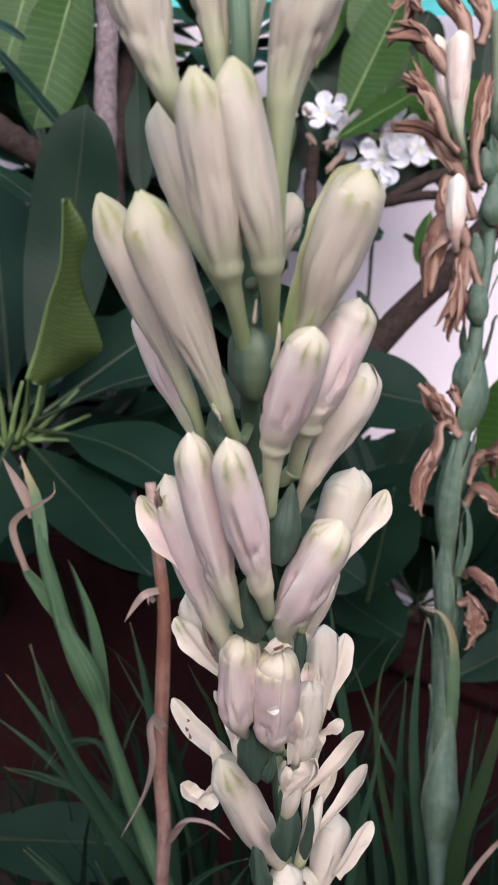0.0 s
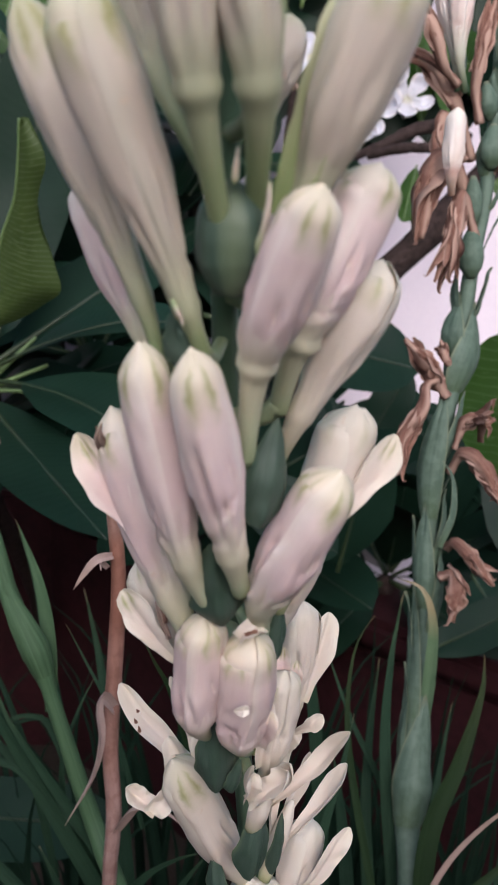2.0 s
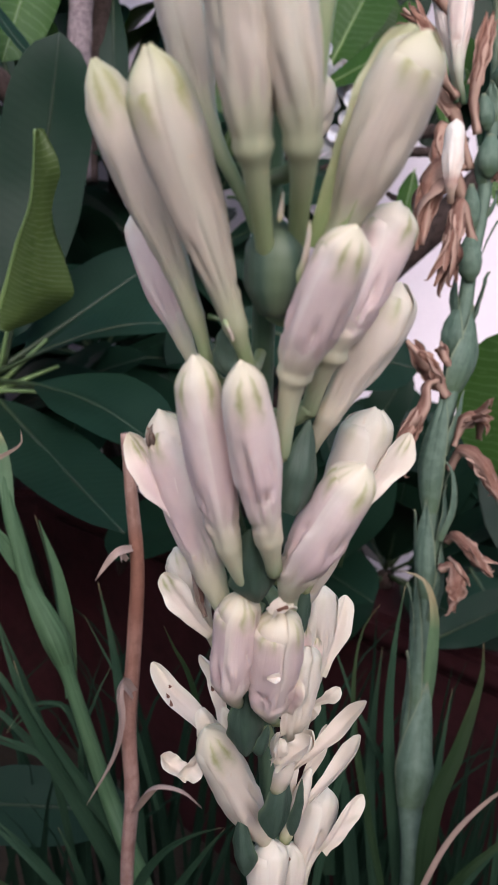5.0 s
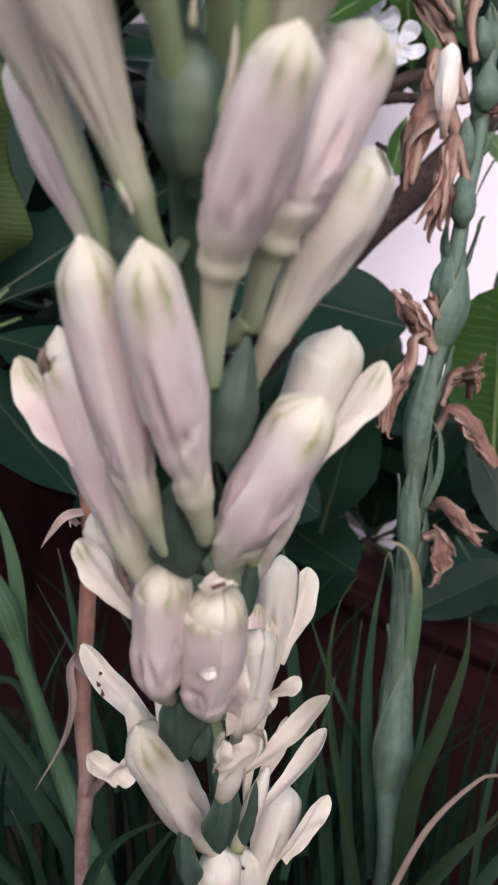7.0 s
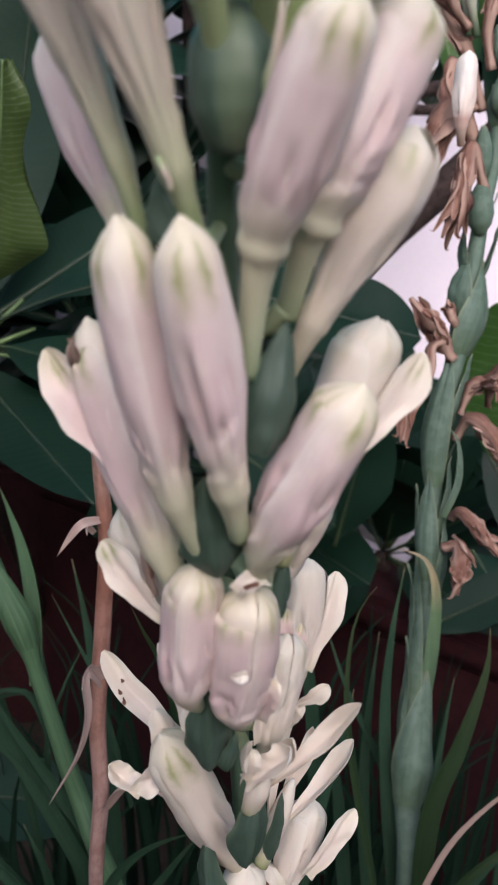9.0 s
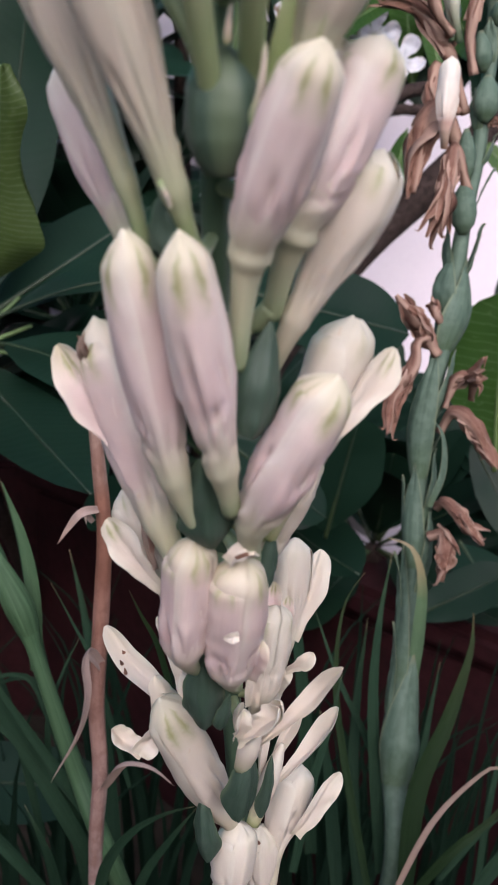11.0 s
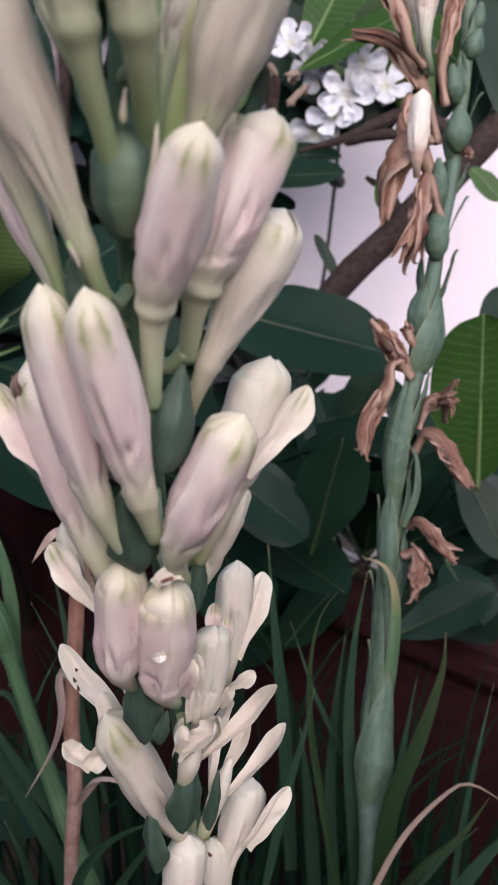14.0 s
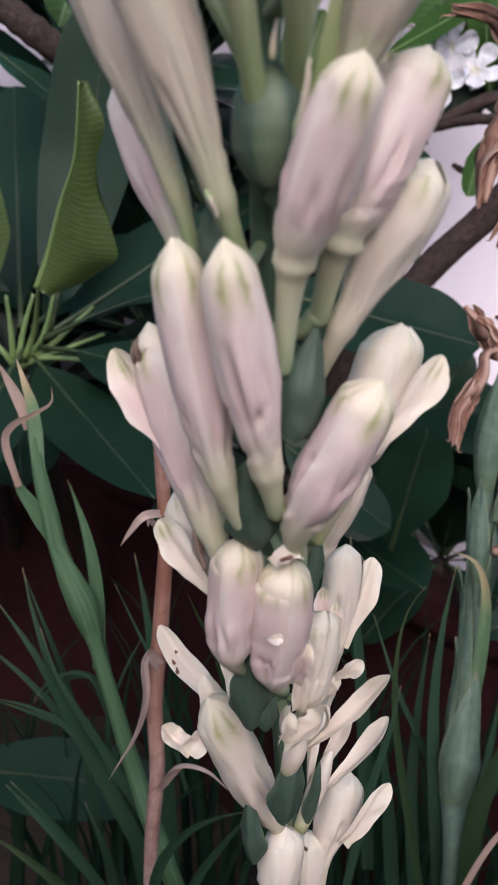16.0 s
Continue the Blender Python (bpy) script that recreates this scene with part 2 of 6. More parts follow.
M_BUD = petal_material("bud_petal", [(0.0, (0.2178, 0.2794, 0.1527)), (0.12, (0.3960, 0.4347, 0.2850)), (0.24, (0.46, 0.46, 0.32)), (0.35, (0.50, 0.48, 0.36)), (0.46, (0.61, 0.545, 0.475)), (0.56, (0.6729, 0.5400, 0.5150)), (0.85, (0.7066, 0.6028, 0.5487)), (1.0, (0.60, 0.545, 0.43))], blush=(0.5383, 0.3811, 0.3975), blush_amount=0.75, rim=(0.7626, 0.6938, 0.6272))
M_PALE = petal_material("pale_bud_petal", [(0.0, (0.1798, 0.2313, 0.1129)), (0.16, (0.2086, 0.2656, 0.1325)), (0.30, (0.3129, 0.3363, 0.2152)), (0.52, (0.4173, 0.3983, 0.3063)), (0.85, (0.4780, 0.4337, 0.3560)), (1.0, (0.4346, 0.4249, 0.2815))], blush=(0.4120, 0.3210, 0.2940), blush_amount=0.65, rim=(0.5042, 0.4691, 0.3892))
M_GREENISH = petal_material("green_backed_petal", [(0.0, (0.12, 0.18, 0.07)), (0.4, (0.20, 0.26, 0.11)), (0.8, (0.33, 0.36, 0.20)), (1.0, (0.46, 0.46, 0.32))], blush_amount=0.0, rim=(0.42, 0.42, 0.30))
M_OPEN = petal_material("open_petal", [(0.0, (0.25, 0.28, 0.13)), (0.2, (0.46, 0.42, 0.31)), (0.5, (0.58, 0.515, 0.44)), (1.0, (0.60, 0.545, 0.46))], blush_amount=0.3, blush=(0.53, 0.42, 0.40), rim=(0.64, 0.60, 0.52))
M_BLUSH = petal_material("wilting_petal", [(0.0, (0.1188, 0.1962, 0.0901)), (0.13, (0.2700, 0.3270, 0.1908)), (0.25, (0.4968, 0.4578, 0.3498)), (0.45, (0.5616, 0.4687, 0.4346)), (0.8, (0.5832, 0.4796, 0.4346)), (1.0, (0.5500, 0.4900, 0.3700))], blush=(0.4320, 0.2998, 0.3180), blush_amount=0.75, rim=(0.6264, 0.5668, 0.4876))
M_FADED = petal_material("faded_petal", [(0.0, (0.092, 0.176, 0.090)), (0.25, (0.331, 0.353, 0.271)), (0.6, (0.534, 0.490, 0.452)), (1.0, (0.515, 0.470, 0.407))], blush=(0.368, 0.235, 0.203), blush_amount=0.7)
M_STEM = streaked("stem_green", [(0.0, (0.04, 0.08, 0.05)), (1.0, (0.07, 0.13, 0.07))], (0.11, 0.17, 0.12), 0.5)
M_BRACT = streaked("bract_green", [(0.0, (0.0254, 0.0556, 0.0341)), (0.8, (0.0339, 0.0672, 0.0445)), (1.0, (0.0592, 0.0941, 0.0519))], (0.0719, 0.1023, 0.0852), 0.5, glow=0.1, crosswise=3.0, amount=0.45, edge=(0.1015, 0.1391, 0.0815), rim_from=0.85, blotch=0.2)
M_SHEATH = streaked("sheath_blue_green", [(0.0, (0.0533, 0.0902, 0.0410)), (0.3, (0.0394, 0.0722, 0.0492)), (0.9, (0.0476, 0.0820, 0.0574)), (1.0, (0.1312, 0.1230, 0.0656))], (0.1107, 0.1599, 0.1230), 0.6, spec=0.25, amount=0.5, crosswise=4.5, strength=0.25, edge=(0.1640, 0.1886, 0.1148), rim_from=0.88, blotch=0.35)
M_POD = streaked("pod_green", [(0.0, (0.0533, 0.0902, 0.0410)), (0.3, (0.0394, 0.0722, 0.0492)), (0.9, (0.0476, 0.0820, 0.0574)), (1.0, (0.1312, 0.1230, 0.0656))], (0.1107, 0.1599, 0.1230), 0.6, spec=0.25, amount=0.5, crosswise=4.5, strength=0.25, blotch=0.35)
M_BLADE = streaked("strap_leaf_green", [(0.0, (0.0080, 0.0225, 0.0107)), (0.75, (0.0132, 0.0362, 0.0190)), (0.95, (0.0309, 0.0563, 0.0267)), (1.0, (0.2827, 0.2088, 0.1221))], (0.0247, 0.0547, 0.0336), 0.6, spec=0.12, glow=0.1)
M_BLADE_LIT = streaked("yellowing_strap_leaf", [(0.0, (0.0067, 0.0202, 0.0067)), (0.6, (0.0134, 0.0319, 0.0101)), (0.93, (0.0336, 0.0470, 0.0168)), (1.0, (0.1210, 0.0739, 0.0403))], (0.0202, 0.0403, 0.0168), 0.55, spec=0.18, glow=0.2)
M_DRY = streaked("dry_petal", [(0.0, (0.1287, 0.0686, 0.0523)), (0.3, (0.0757, 0.0275, 0.0189)), (0.7, (0.1438, 0.0604, 0.0418)), (1.0, (0.2346, 0.1236, 0.0883))], (0.3179, 0.1853, 0.1407), 0.75, spec=0.2, lengthwise=3.5, crosswise=2.6, amount=0.5, strength=0.8, glow=0.15, edge=(0.4162, 0.2814, 0.2225), blotch=0.25)
M_STALK = streaked("stalk_green", [(0.0, (0.0202, 0.0505, 0.0207)), (1.0, (0.0353, 0.0807, 0.0372))], (0.0707, 0.1262, 0.0661), 0.6, spec=0.2, amount=0.7)
M_CREAM = petal_material("cream_withering_petal", [(0.0, (0.3024, 0.1968, 0.1440)), (0.22, (0.4704, 0.3608, 0.2880)), (0.36, (0.3864, 0.2542, 0.2160)), (0.46, (0.6048, 0.5412, 0.4800)), (0.8, (0.6552, 0.6068, 0.5600)), (1.0, (0.6048, 0.5412, 0.4480))], blush=(0.3780, 0.2378, 0.2000), blush_amount=0.35)
M_TIPPED = streaked("tipped_sheath", [(0.0, (0.05, 0.105, 0.06)), (0.55, (0.07, 0.13, 0.06)), (0.75, (0.30, 0.22, 0.12)), (1.0, (0.45, 0.34, 0.24))], (0.14, 0.20, 0.12), 0.6, spec=0.2, amount=0.4)
# Darker copy of M_BLADE for the rear leaves, with shade put into its green.
M_BLADE_SHADED = streaked("shaded_strap_leaf", [(0.0, (0.0043, 0.0118, 0.0065)), (1.0, (0.0065, 0.0183, 0.0108))], (0.0108, 0.0269, 0.0172), 0.65, spec=0.08)
M_STRAW = streaked("dry_leaf", [(0.0, (0.1843, 0.1110, 0.0832)), (0.5, (0.2339, 0.1595, 0.1318)), (1.0, (0.1914, 0.1318, 0.0901))], (0.3260, 0.2496, 0.2080), 0.7, amount=0.6, glow=0.1)
M_PAPER = streaked("papery_leaf", [(0.0, (0.36, 0.25, 0.21)), (0.5, (0.42, 0.30, 0.26)), (1.0, (0.33, 0.22, 0.17))], (0.55, 0.42, 0.37), 0.7, amount=0.5, glow=0.15)
M_STICK = streaked("dry_stalk", [(0.0, (0.3060, 0.2160, 0.1900)), (0.72, (0.3780, 0.2700, 0.2470)), (0.80, (0.3420, 0.1980, 0.1615)), (0.869, (0.3240, 0.1710, 0.1330)), (0.887, (0.2070, 0.0900, 0.0617)), (0.935, (0.2430, 0.1125, 0.0760)), (0.947, (0.3600, 0.2340, 0.1900)), (1.0, (0.3960, 0.2790, 0.2375))], (0.1350, 0.0540, 0.0342), 0.65, lengthwise=22, crosswise=2.0, amount=0.75, blotch=0.35, strength=0.8)
# Two copies of one leaf: M_LEAF has shade in its green, M_LEAF_LIT light.
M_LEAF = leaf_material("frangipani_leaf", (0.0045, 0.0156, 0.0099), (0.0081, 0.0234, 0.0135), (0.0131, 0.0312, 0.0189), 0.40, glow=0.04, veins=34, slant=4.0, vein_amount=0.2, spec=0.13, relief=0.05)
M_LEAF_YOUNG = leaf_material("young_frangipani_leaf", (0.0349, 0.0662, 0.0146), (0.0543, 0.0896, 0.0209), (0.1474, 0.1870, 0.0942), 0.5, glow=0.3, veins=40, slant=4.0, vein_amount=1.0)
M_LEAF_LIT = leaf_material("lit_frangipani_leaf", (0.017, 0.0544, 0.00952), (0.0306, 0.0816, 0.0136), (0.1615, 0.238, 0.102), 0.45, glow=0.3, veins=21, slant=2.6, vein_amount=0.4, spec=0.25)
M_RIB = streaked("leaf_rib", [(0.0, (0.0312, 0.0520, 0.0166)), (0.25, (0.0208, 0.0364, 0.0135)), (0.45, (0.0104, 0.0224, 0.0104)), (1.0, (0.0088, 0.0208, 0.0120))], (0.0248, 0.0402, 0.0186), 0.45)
# Pale petiole green; ribs of lit leaf copies get their light from this colour.
M_RIB_LIT = streaked("pale_lit_leaf_rib", [(0.0, (0.1088, 0.1674, 0.0502)), (1.0, (0.0837, 0.1423, 0.0502))], (0.1255, 0.1925, 0.0753), 0.5)
M_BARK = plain("frangipani_bark", (0.012, 0.008, 0.007), (0.060, 0.040, 0.036), 0.85, 110, 0.007, spec=0.2, fine=4.0, strength=0.9)
M_BARK_PALE = plain("pale_bark", (0.070, 0.052, 0.058), (0.23, 0.185, 0.195), 0.85, 150, 0.006, spec=0.2, fine=3.0, strength=0.9)
M_WHITE = petal_material("frangipani_petal", [(0.0, (0.3775, 0.3640, 0.2578)), (0.25, (0.4118, 0.4200, 0.4549)), (1.0, (0.4256, 0.4341, 0.5004))], blush_amount=0.0)
M_WALL = plain("white_plaster", (0.7200, 0.6570, 0.7470), (0.7740, 0.7110, 0.7920), 0.85, 3.0, 0.003, fine=40)
M_MAROON = plain("maroon_paint", (0.0157, 0.0052, 0.0066), (0.0394, 0.0105, 0.0131), 0.7, 9.0, 0.003, spec=0.15)
M_SOIL = plain("soil", (0.01, 0.007, 0.005), (0.035, 0.025, 0.018), 0.95, 25, 0.02)
M_TEAL = plain("turquoise_sheet", (0.03, 0.34, 0.36), (0.06, 0.46, 0.46), 0.5, 5.0, 0.002)
M_CABLE = plain("black_cable", (0.02, 0.02, 0.025), (0.05, 0.05, 0.055), 0.5, 40, 0.0005)
M_UNSEEN_WALL = plain("grey_render", (0.16, 0.15, 0.14), (0.28, 0.26, 0.24), 0.9, 4.0, 0.003, fine=30)


# ---- setting ----
def box(name, lo, hi, mat, label, bevel=0.004, place=None):
    bm = bmesh.new()
    bmesh.ops.create_cube(bm, size=1)
    for v in bm.verts:
        v.co = Vector([(lo[k] + hi[k]) / 2 + v.co[k] * (hi[k] - lo[k]) for k in range(3)])
    if place:
        bm.transform(place)
    bmesh.ops.bevel(bm, geom=bm.edges[:], offset=bevel, segments=2, affect="EDGES")
    me = bpy.data.meshes.new(name)
    bm.to_mesh(me)
    bm.free()
    me.materials.append(mat)
    ob = new(name, me)
    return tagged(ob, label, kind="structure")


def soil_height(x, y):
    d = math.hypot(x, y - 0.5)
    return (0.02 * noise.noise((x * 6, y * 6, 0)) + 0.008 * noise.noise((x * 30, y * 30, 3))) * min(1, 3 / (d + 0.5))


def ground():
    rs = [0.0] + [0.04 * 1.16 ** i for i in range(72)]
    verts, faces, seg = [], [], 64
    for r in rs:
        for j in range(seg):
            a = 2 * math.pi * j / seg
            x, y = r * math.cos(a), 0.5 + r * math.sin(a)
            verts.append((x, y, soil_height(x, y)))
    faces = grid_faces(len(rs), seg, loop=True)
    ob = new("ground", mesh_of("ground", verts, faces, M_SOIL))
    tagged(ob, "dark bare garden soil under the plants", "soil", kind="structure")


ground()
WALL_Y = 1.62
box("wall_back", (-3.0, WALL_Y, -0.05), (3.0, WALL_Y + 0.12, 1.42), M_WALL, "white plastered garden wall with faint stains")
box("wall_back_top", (-3.0, WALL_Y + 0.05, 1.424), (3.0, WALL_Y + 0.08, 2.3), M_TEAL, "turquoise sheet screen above the white wall")
# Unseen walls, added to keep low sky light off the lower plants.
box("unseen_wall_left", (-1.72, -1.3, -0.05), (-1.6, WALL_Y - 0.003, 1.35), M_UNSEEN_WALL, "unseen grey rendered wall added to block low light")
box("unseen_wall_right", (1.7, -1.3, -0.05), (1.82, WALL_Y - 0.003, 1.35), M_UNSEEN_WALL, "unseen grey rendered wall added to block low light")
box("unseen_wall_front", (-1.597, -1.3, -0.05), (1.697, -1.18, 1.35), M_UNSEEN_WALL, "unseen grey rendered wall added to block low light")
BED = pose(0, 1.1, 0, 0, 0, -42.3)
box("planter_wall", (-0.70, 0.0, -0.05), (0.95, 0.09, 0.455), M_MAROON, "low maroon painted planter wall", 0.01, BED)
box("planter_coping", (-0.71, -0.02, 0.459), (0.96, 0.11, 0.50), M_MAROON, "maroon coping on the low planter wall", 0.012, BED)
box("planter_return", (-1.59, 1.36, -0.05), (-0.26, 1.45, 0.497), M_MAROON, "low maroon painted planter wall", 0.01)


# ---- tuberose ----
# Widths along a bud from its waist to its tip.
CLOSED = [(0.0, 0.46), (0.10, 0.55), (0.25, 0.74), (0.42, 0.93), (0.58, 1.0), (0.74, 0.98), (0.86, 0.88), (0.94, 0.72), (0.98, 0.52), (1.0, 0.34)]
SLENDER = [(0.0, 0.42), (0.14, 0.50), (0.32, 0.68), (0.50, 0.90), (0.68, 1.0), (0.82, 0.97), (0.91, 0.83), (0.97, 0.60), (1.0, 0.34)]
SHOULDER = [(0.0, 0.58), (0.06, 0.66), (0.16, 0.84), (0.32, 0.97), (0.52, 1.0), (0.72, 0.97), (0.86, 0.89), (0.94, 0.74), (0.98, 0.54), (1.0, 0.36)]
DEEP = [(0.0, 0.62), (0.10, 0.70), (0.25, 0.84), (0.42, 0.96), (0.58, 1.0), (0.74, 0.98), (0.86, 0.89), (0.94, 0.74), (0.98, 0.54), (1.0, 0.36)]
BARREL = [(0.0, 0.48), (0.07, 0.74), (0.18, 0.92), (0.40, 1.0), (0.68, 0.98), (0.84, 0.93), (0.93, 0.78), (0.98, 0.54), (1.0, 0.34)]


def bud(parent, base, neck, tip, r, spin=0.0, seed=0, green=1.0, split=0.0, petals=3, label="", mat=None, shape=CLOSED, ring=0.03, name="flower_bud", crease=1.3, bend=0.06, flat=0.1):
    """A waxy bud: a slender tube from the stem, a waist, and a belly wrapped in overlapping petals whose rounded ends part at the tip."""
    mat = mat or M_BUD
    b, k, t = (np.array(p, float) for p in (base, neck, tip))
    n, seg = 52, 40
    path = spline([b, k, (k + t) / 2 + (k - b) * bend, t], n)
    s = np.linspace(0, 1, n)
    sk = np.linalg.norm(k - b) / (np.linalg.norm(k - b) + np.linalg.norm(t - k))
    x = np.clip((s - sk) / (1 - sk), 0, 1)
    xs, ys = zip(*shape)
    belly = np.interp(x, xs, ys)
    soft = np.array([0.1, 0.2, 0.4, 0.2, 0.1])
    belly = np.convolve(np.pad(belly, 2, mode="edge"), soft, "valid")
    tube_r = ys[0] * (0.64 + 0.36 * np.clip(s / max(sk, 0.01), 0, 1) ** 3)
    prof = r * (np.where(s < sk, tube_r, belly) + ring * np.exp(-((s - sk) / 0.022) ** 2))
    T, A, B = frames(path)
    rng = random.Random(seed * 13 + 5)
    flat, lean = rng.uniform(0.2, 1.0) * flat, rng.uniform(0, math.pi)
    ph = [rng.uniform(0, 6.28) for _ in range(4)]
    creases = [(rng.uniform(0, 6.28), rng.uniform(-1.3, 1.3), rng.uniform(0.10, 0.50), rng.uniform(0.05, 0.17), rng.uniform(0.10, 0.24), rng.uniform(0.07, 0.18)) for _ in range(16)]
    tucks = [(rng.uniform(0, 6.28), rng.uniform(0.08, 0.34), rng.uniform(0.4, 0.9), rng.uniform(0.06, 0.14)) for _ in range(5)]

    def pleats(u, g):
        """Lengthwise folds, deepest above the waist, short cross tucks, and slow dents over the belly."""
        f = min(1, max(0, (u - sk) / (1 - sk)))
        w = math.exp(-((f - 0.20) / 0.26) ** 2)
        fold = 0.045 * math.cos(5 * g + ph[0] + 2 * u) + 0.035 * math.cos(8 * g + ph[1] - 3 * u)
        dent = 0.085 * noise.noise((u * 4.5 + seed * 7.1, math.cos(g) * 1.3, math.sin(g) * 1.3)) + 0.03 * noise.noise((u * 14 + seed, math.cos(g) * 2.6, math.sin(g) * 2.6))
        deep = 0.0
        for g0, slope, f0, span, depth, wide in creases:
            e = (g - g0 - slope * (f - f0) + math.pi) % (2 * math.pi) - math.pi
            q = math.exp(-((f - f0) / span) ** 2)
            deep -= depth * q * math.exp(-(e / wide) ** 2)
            deep += 0.45 * depth * q * math.exp(-((e - wide * 1.8) / wide) ** 2)
        for g0, f0, wide, depth in tucks:
            e = (g - g0 + math.pi) % (2 * math.pi) - math.pi
            z = (f - f0 - 0.05 * math.sin(e * 2 + ph[2])) / 0.022
            deep += crease * depth * math.exp(-(e / wide) ** 2) * (0.5 * math.exp(-(z + 1.2) ** 2) - math.exp(-z * z))
        return 1 + (fold * w + crease * 0.8 * deep) * min(1.0, f / 0.10) + dent * min(1.0, f / 0.1) + flat * math.cos(2 * (g - lean)) * min(1.0, f / 0.3)

    inner = prof * np.where(x > 0.86, 0.97 * np.sqrt(np.clip(1 - ((x - 0.86) / 0.125) ** 2, 0.002, 1)), 0.97)
    core = tube(name, path, inner, mat, seg, shape=pleats)
    hue = np.where(s < sk, 0.3 * s / max(sk, 0.01), 0.3 + 0.7 * (s - sk) / (1 - sk))
    core.attributes["along"].data.foreach_set("value", np.concatenate([np.repeat(hue, seg), [0, 1]]).astype(np.float32))
    a = core.attributes.new("green", "FLOAT", "POINT")
    a.data.foreach_set("value", np.full(len(core.vertices), 0.7 * green, np.float32))
    ob = part(name, core, parent, label)
    if parent is spike:
        # A green foot that joins the tube to the stem.
        root = SPIKE_PATH[np.argmin(np.linalg.norm(SPIKE_PATH - (b - (0, 0, 0.007)), axis=1))]
        foot = tube("pedicel", spline([root, root * 0.35 + b * 0.65 - (0, 0, 0.0015), b + (k - b) * 0.12], 14), prof[0] * np.linspace(0.75, 1.03, 14), mat, 14)
        foot.attributes["along"].data.foreach_set("value", np.concatenate([np.repeat(np.linspace(0, 0.04, 14), 14), [0, 0.04]]).astype(np.float32))
        a = foot.attributes.new("green", "FLOAT", "POINT")
        a.data.foreach_set("value", np.zeros(len(foot.vertices), np.float32))
        part("pedicel", foot, ob)
    nu, nv = 34, 23
    for q in range(petals):
        th = spin + q * 2 * math.pi / petals + rng.uniform(-0.15, 0.15)
        top = 1.0 - 0.030 * q * rng.uniform(0.4, 1.2) - split * rng.uniform(0, 0.06)
        u0 = sk + 0.012 * q
        us = u0 + (top - u0) * np.linspace(0, 1, nu) ** 0.85
        vs = np.linspace(-1, 1, nv)
        pts = np.zeros((nu, nv, 3))
        half = math.pi / petals * rng.uniform(1.12, 1.30)
        side = rng.choice((-1, 1))
        notch = rng.uniform(0.0, 0.02)
        for i, u in enumerate(us):
            f = (u - u0) / (top - u0)
            w = half * min(1.0, 0.8 + f) * (math.sqrt(max(0.0, 1 - max(0.0, (f - 0.70) / 0.30) ** 2.6)) * 0.55 + 0.45)
            c, ax, bx = (np.array([np.interp(u, s, z[:, d]) for d in range(3)]) for z in (path, A, B))
            rr = np.interp(u, s, prof)
            hood = max(0.0, (f - 0.90) / 0.10)
            for j, v in enumerate(vs):
                g = th + v * w
                lift = 0.85 + 0.155 * min(1.0, f / 0.4) ** 0.7 + (0.008 * q + 0.048 * side * v * (0.3 + f)) * min(1.0, f / 0.2) + split * 0.26 * f ** 3
                lift -= 0.030 * math.exp(-(v / 0.16) ** 2) * min(1.0, f / 0.3) * (1 - f * 0.6)
                lift *= pleats(u, g) * (1 - 0.5 * hood ** 2)
                pts[i, j] = c + (ax * math.cos(g) + bx * math.sin(g)) * (rr * lift) + T[-1] * r * (split * 0.2 * f ** 3 - notch * 5 * hood * math.exp(-(v / 0.2) ** 2))
        me = sheet("petal", pts, mat, r * 0.035, {"along": np.repeat(np.interp(us, s, hue), nv), "across": np.tile(vs, nu), "green": np.full(nu * nv, green)})
        part("petal", me, ob)
    return ob


def petal(parent, base, tip, width, cup=0.25, bow=0.0, face=(0, -1, 0.3), green=0.0, mat=None, seed=0, round_tip=0.72, twist=0.0, name="petal", waist=0.34):
    """One open spoon-shaped petal between two points."""
    mat = mat or M_OPEN
    b, t = np.array(base, float), np.array(tip, float)
    f = np.array(face, float)
    d = t - b
    length = np.linalg.norm(d)
    f -= d * (f @ d) / length ** 2
    f /= np.linalg.norm(f)
    n, m = 20, 11
    side = np.cross(d, f) * 0.10 * noise.noise((seed * 3.3, 1.7, 0.4))
    path = spline([b, b + d * 0.35 + f * bow * length * 0.7, b + d * 0.7 + f * bow * length + side, t], n)
    T, A, B = frames(path, f)
    us, vs = np.linspace(0, 1, n), np.linspace(-1, 1, m)
    pts = np.zeros((n, m, 3))
    for i, u in enumerate(us):
        w = width / 2 * (waist + (1 - waist) * min(1, u / 0.6) ** 1.3) * (math.sqrt(max(0, 1 - max(0, (u - round_tip) / (1.002 - round_tip)) ** 2.3)) * 0.95 + 0.05)
        ca, sa = math.cos(twist * u), math.sin(twist * u)
        a, c = A[i] * ca + B[i] * sa, B[i] * ca - A[i] * sa
        for j, v in enumerate(vs):
            lump = 0.42 * noise.noise((u * 3 + seed * 5.7, v * 1.2, seed * 1.3)) + 0.22 * noise.noise((u * 7 + seed, v * 3, seed)) * (0.3 + abs(v))
            pts[i, j] = path[i] + c * v * w * (1 + 0.26 * noise.noise((u * 4 + seed * 2.2, v + 4, seed))) + a * w * (cup * (v * v - 0.4) + lump - 0.10 * math.exp(-(v / 0.2) ** 2))
    hue = us if mat is M_WHITE else 0.32 + 0.68 * us
    me = sheet(name, pts, mat, min(0.0007, width * 0.10), {"along": np.repeat(hue, m), "across": np.tile(vs, n), "green": np.full(n * m, green)})
    return part(name, me, parent)


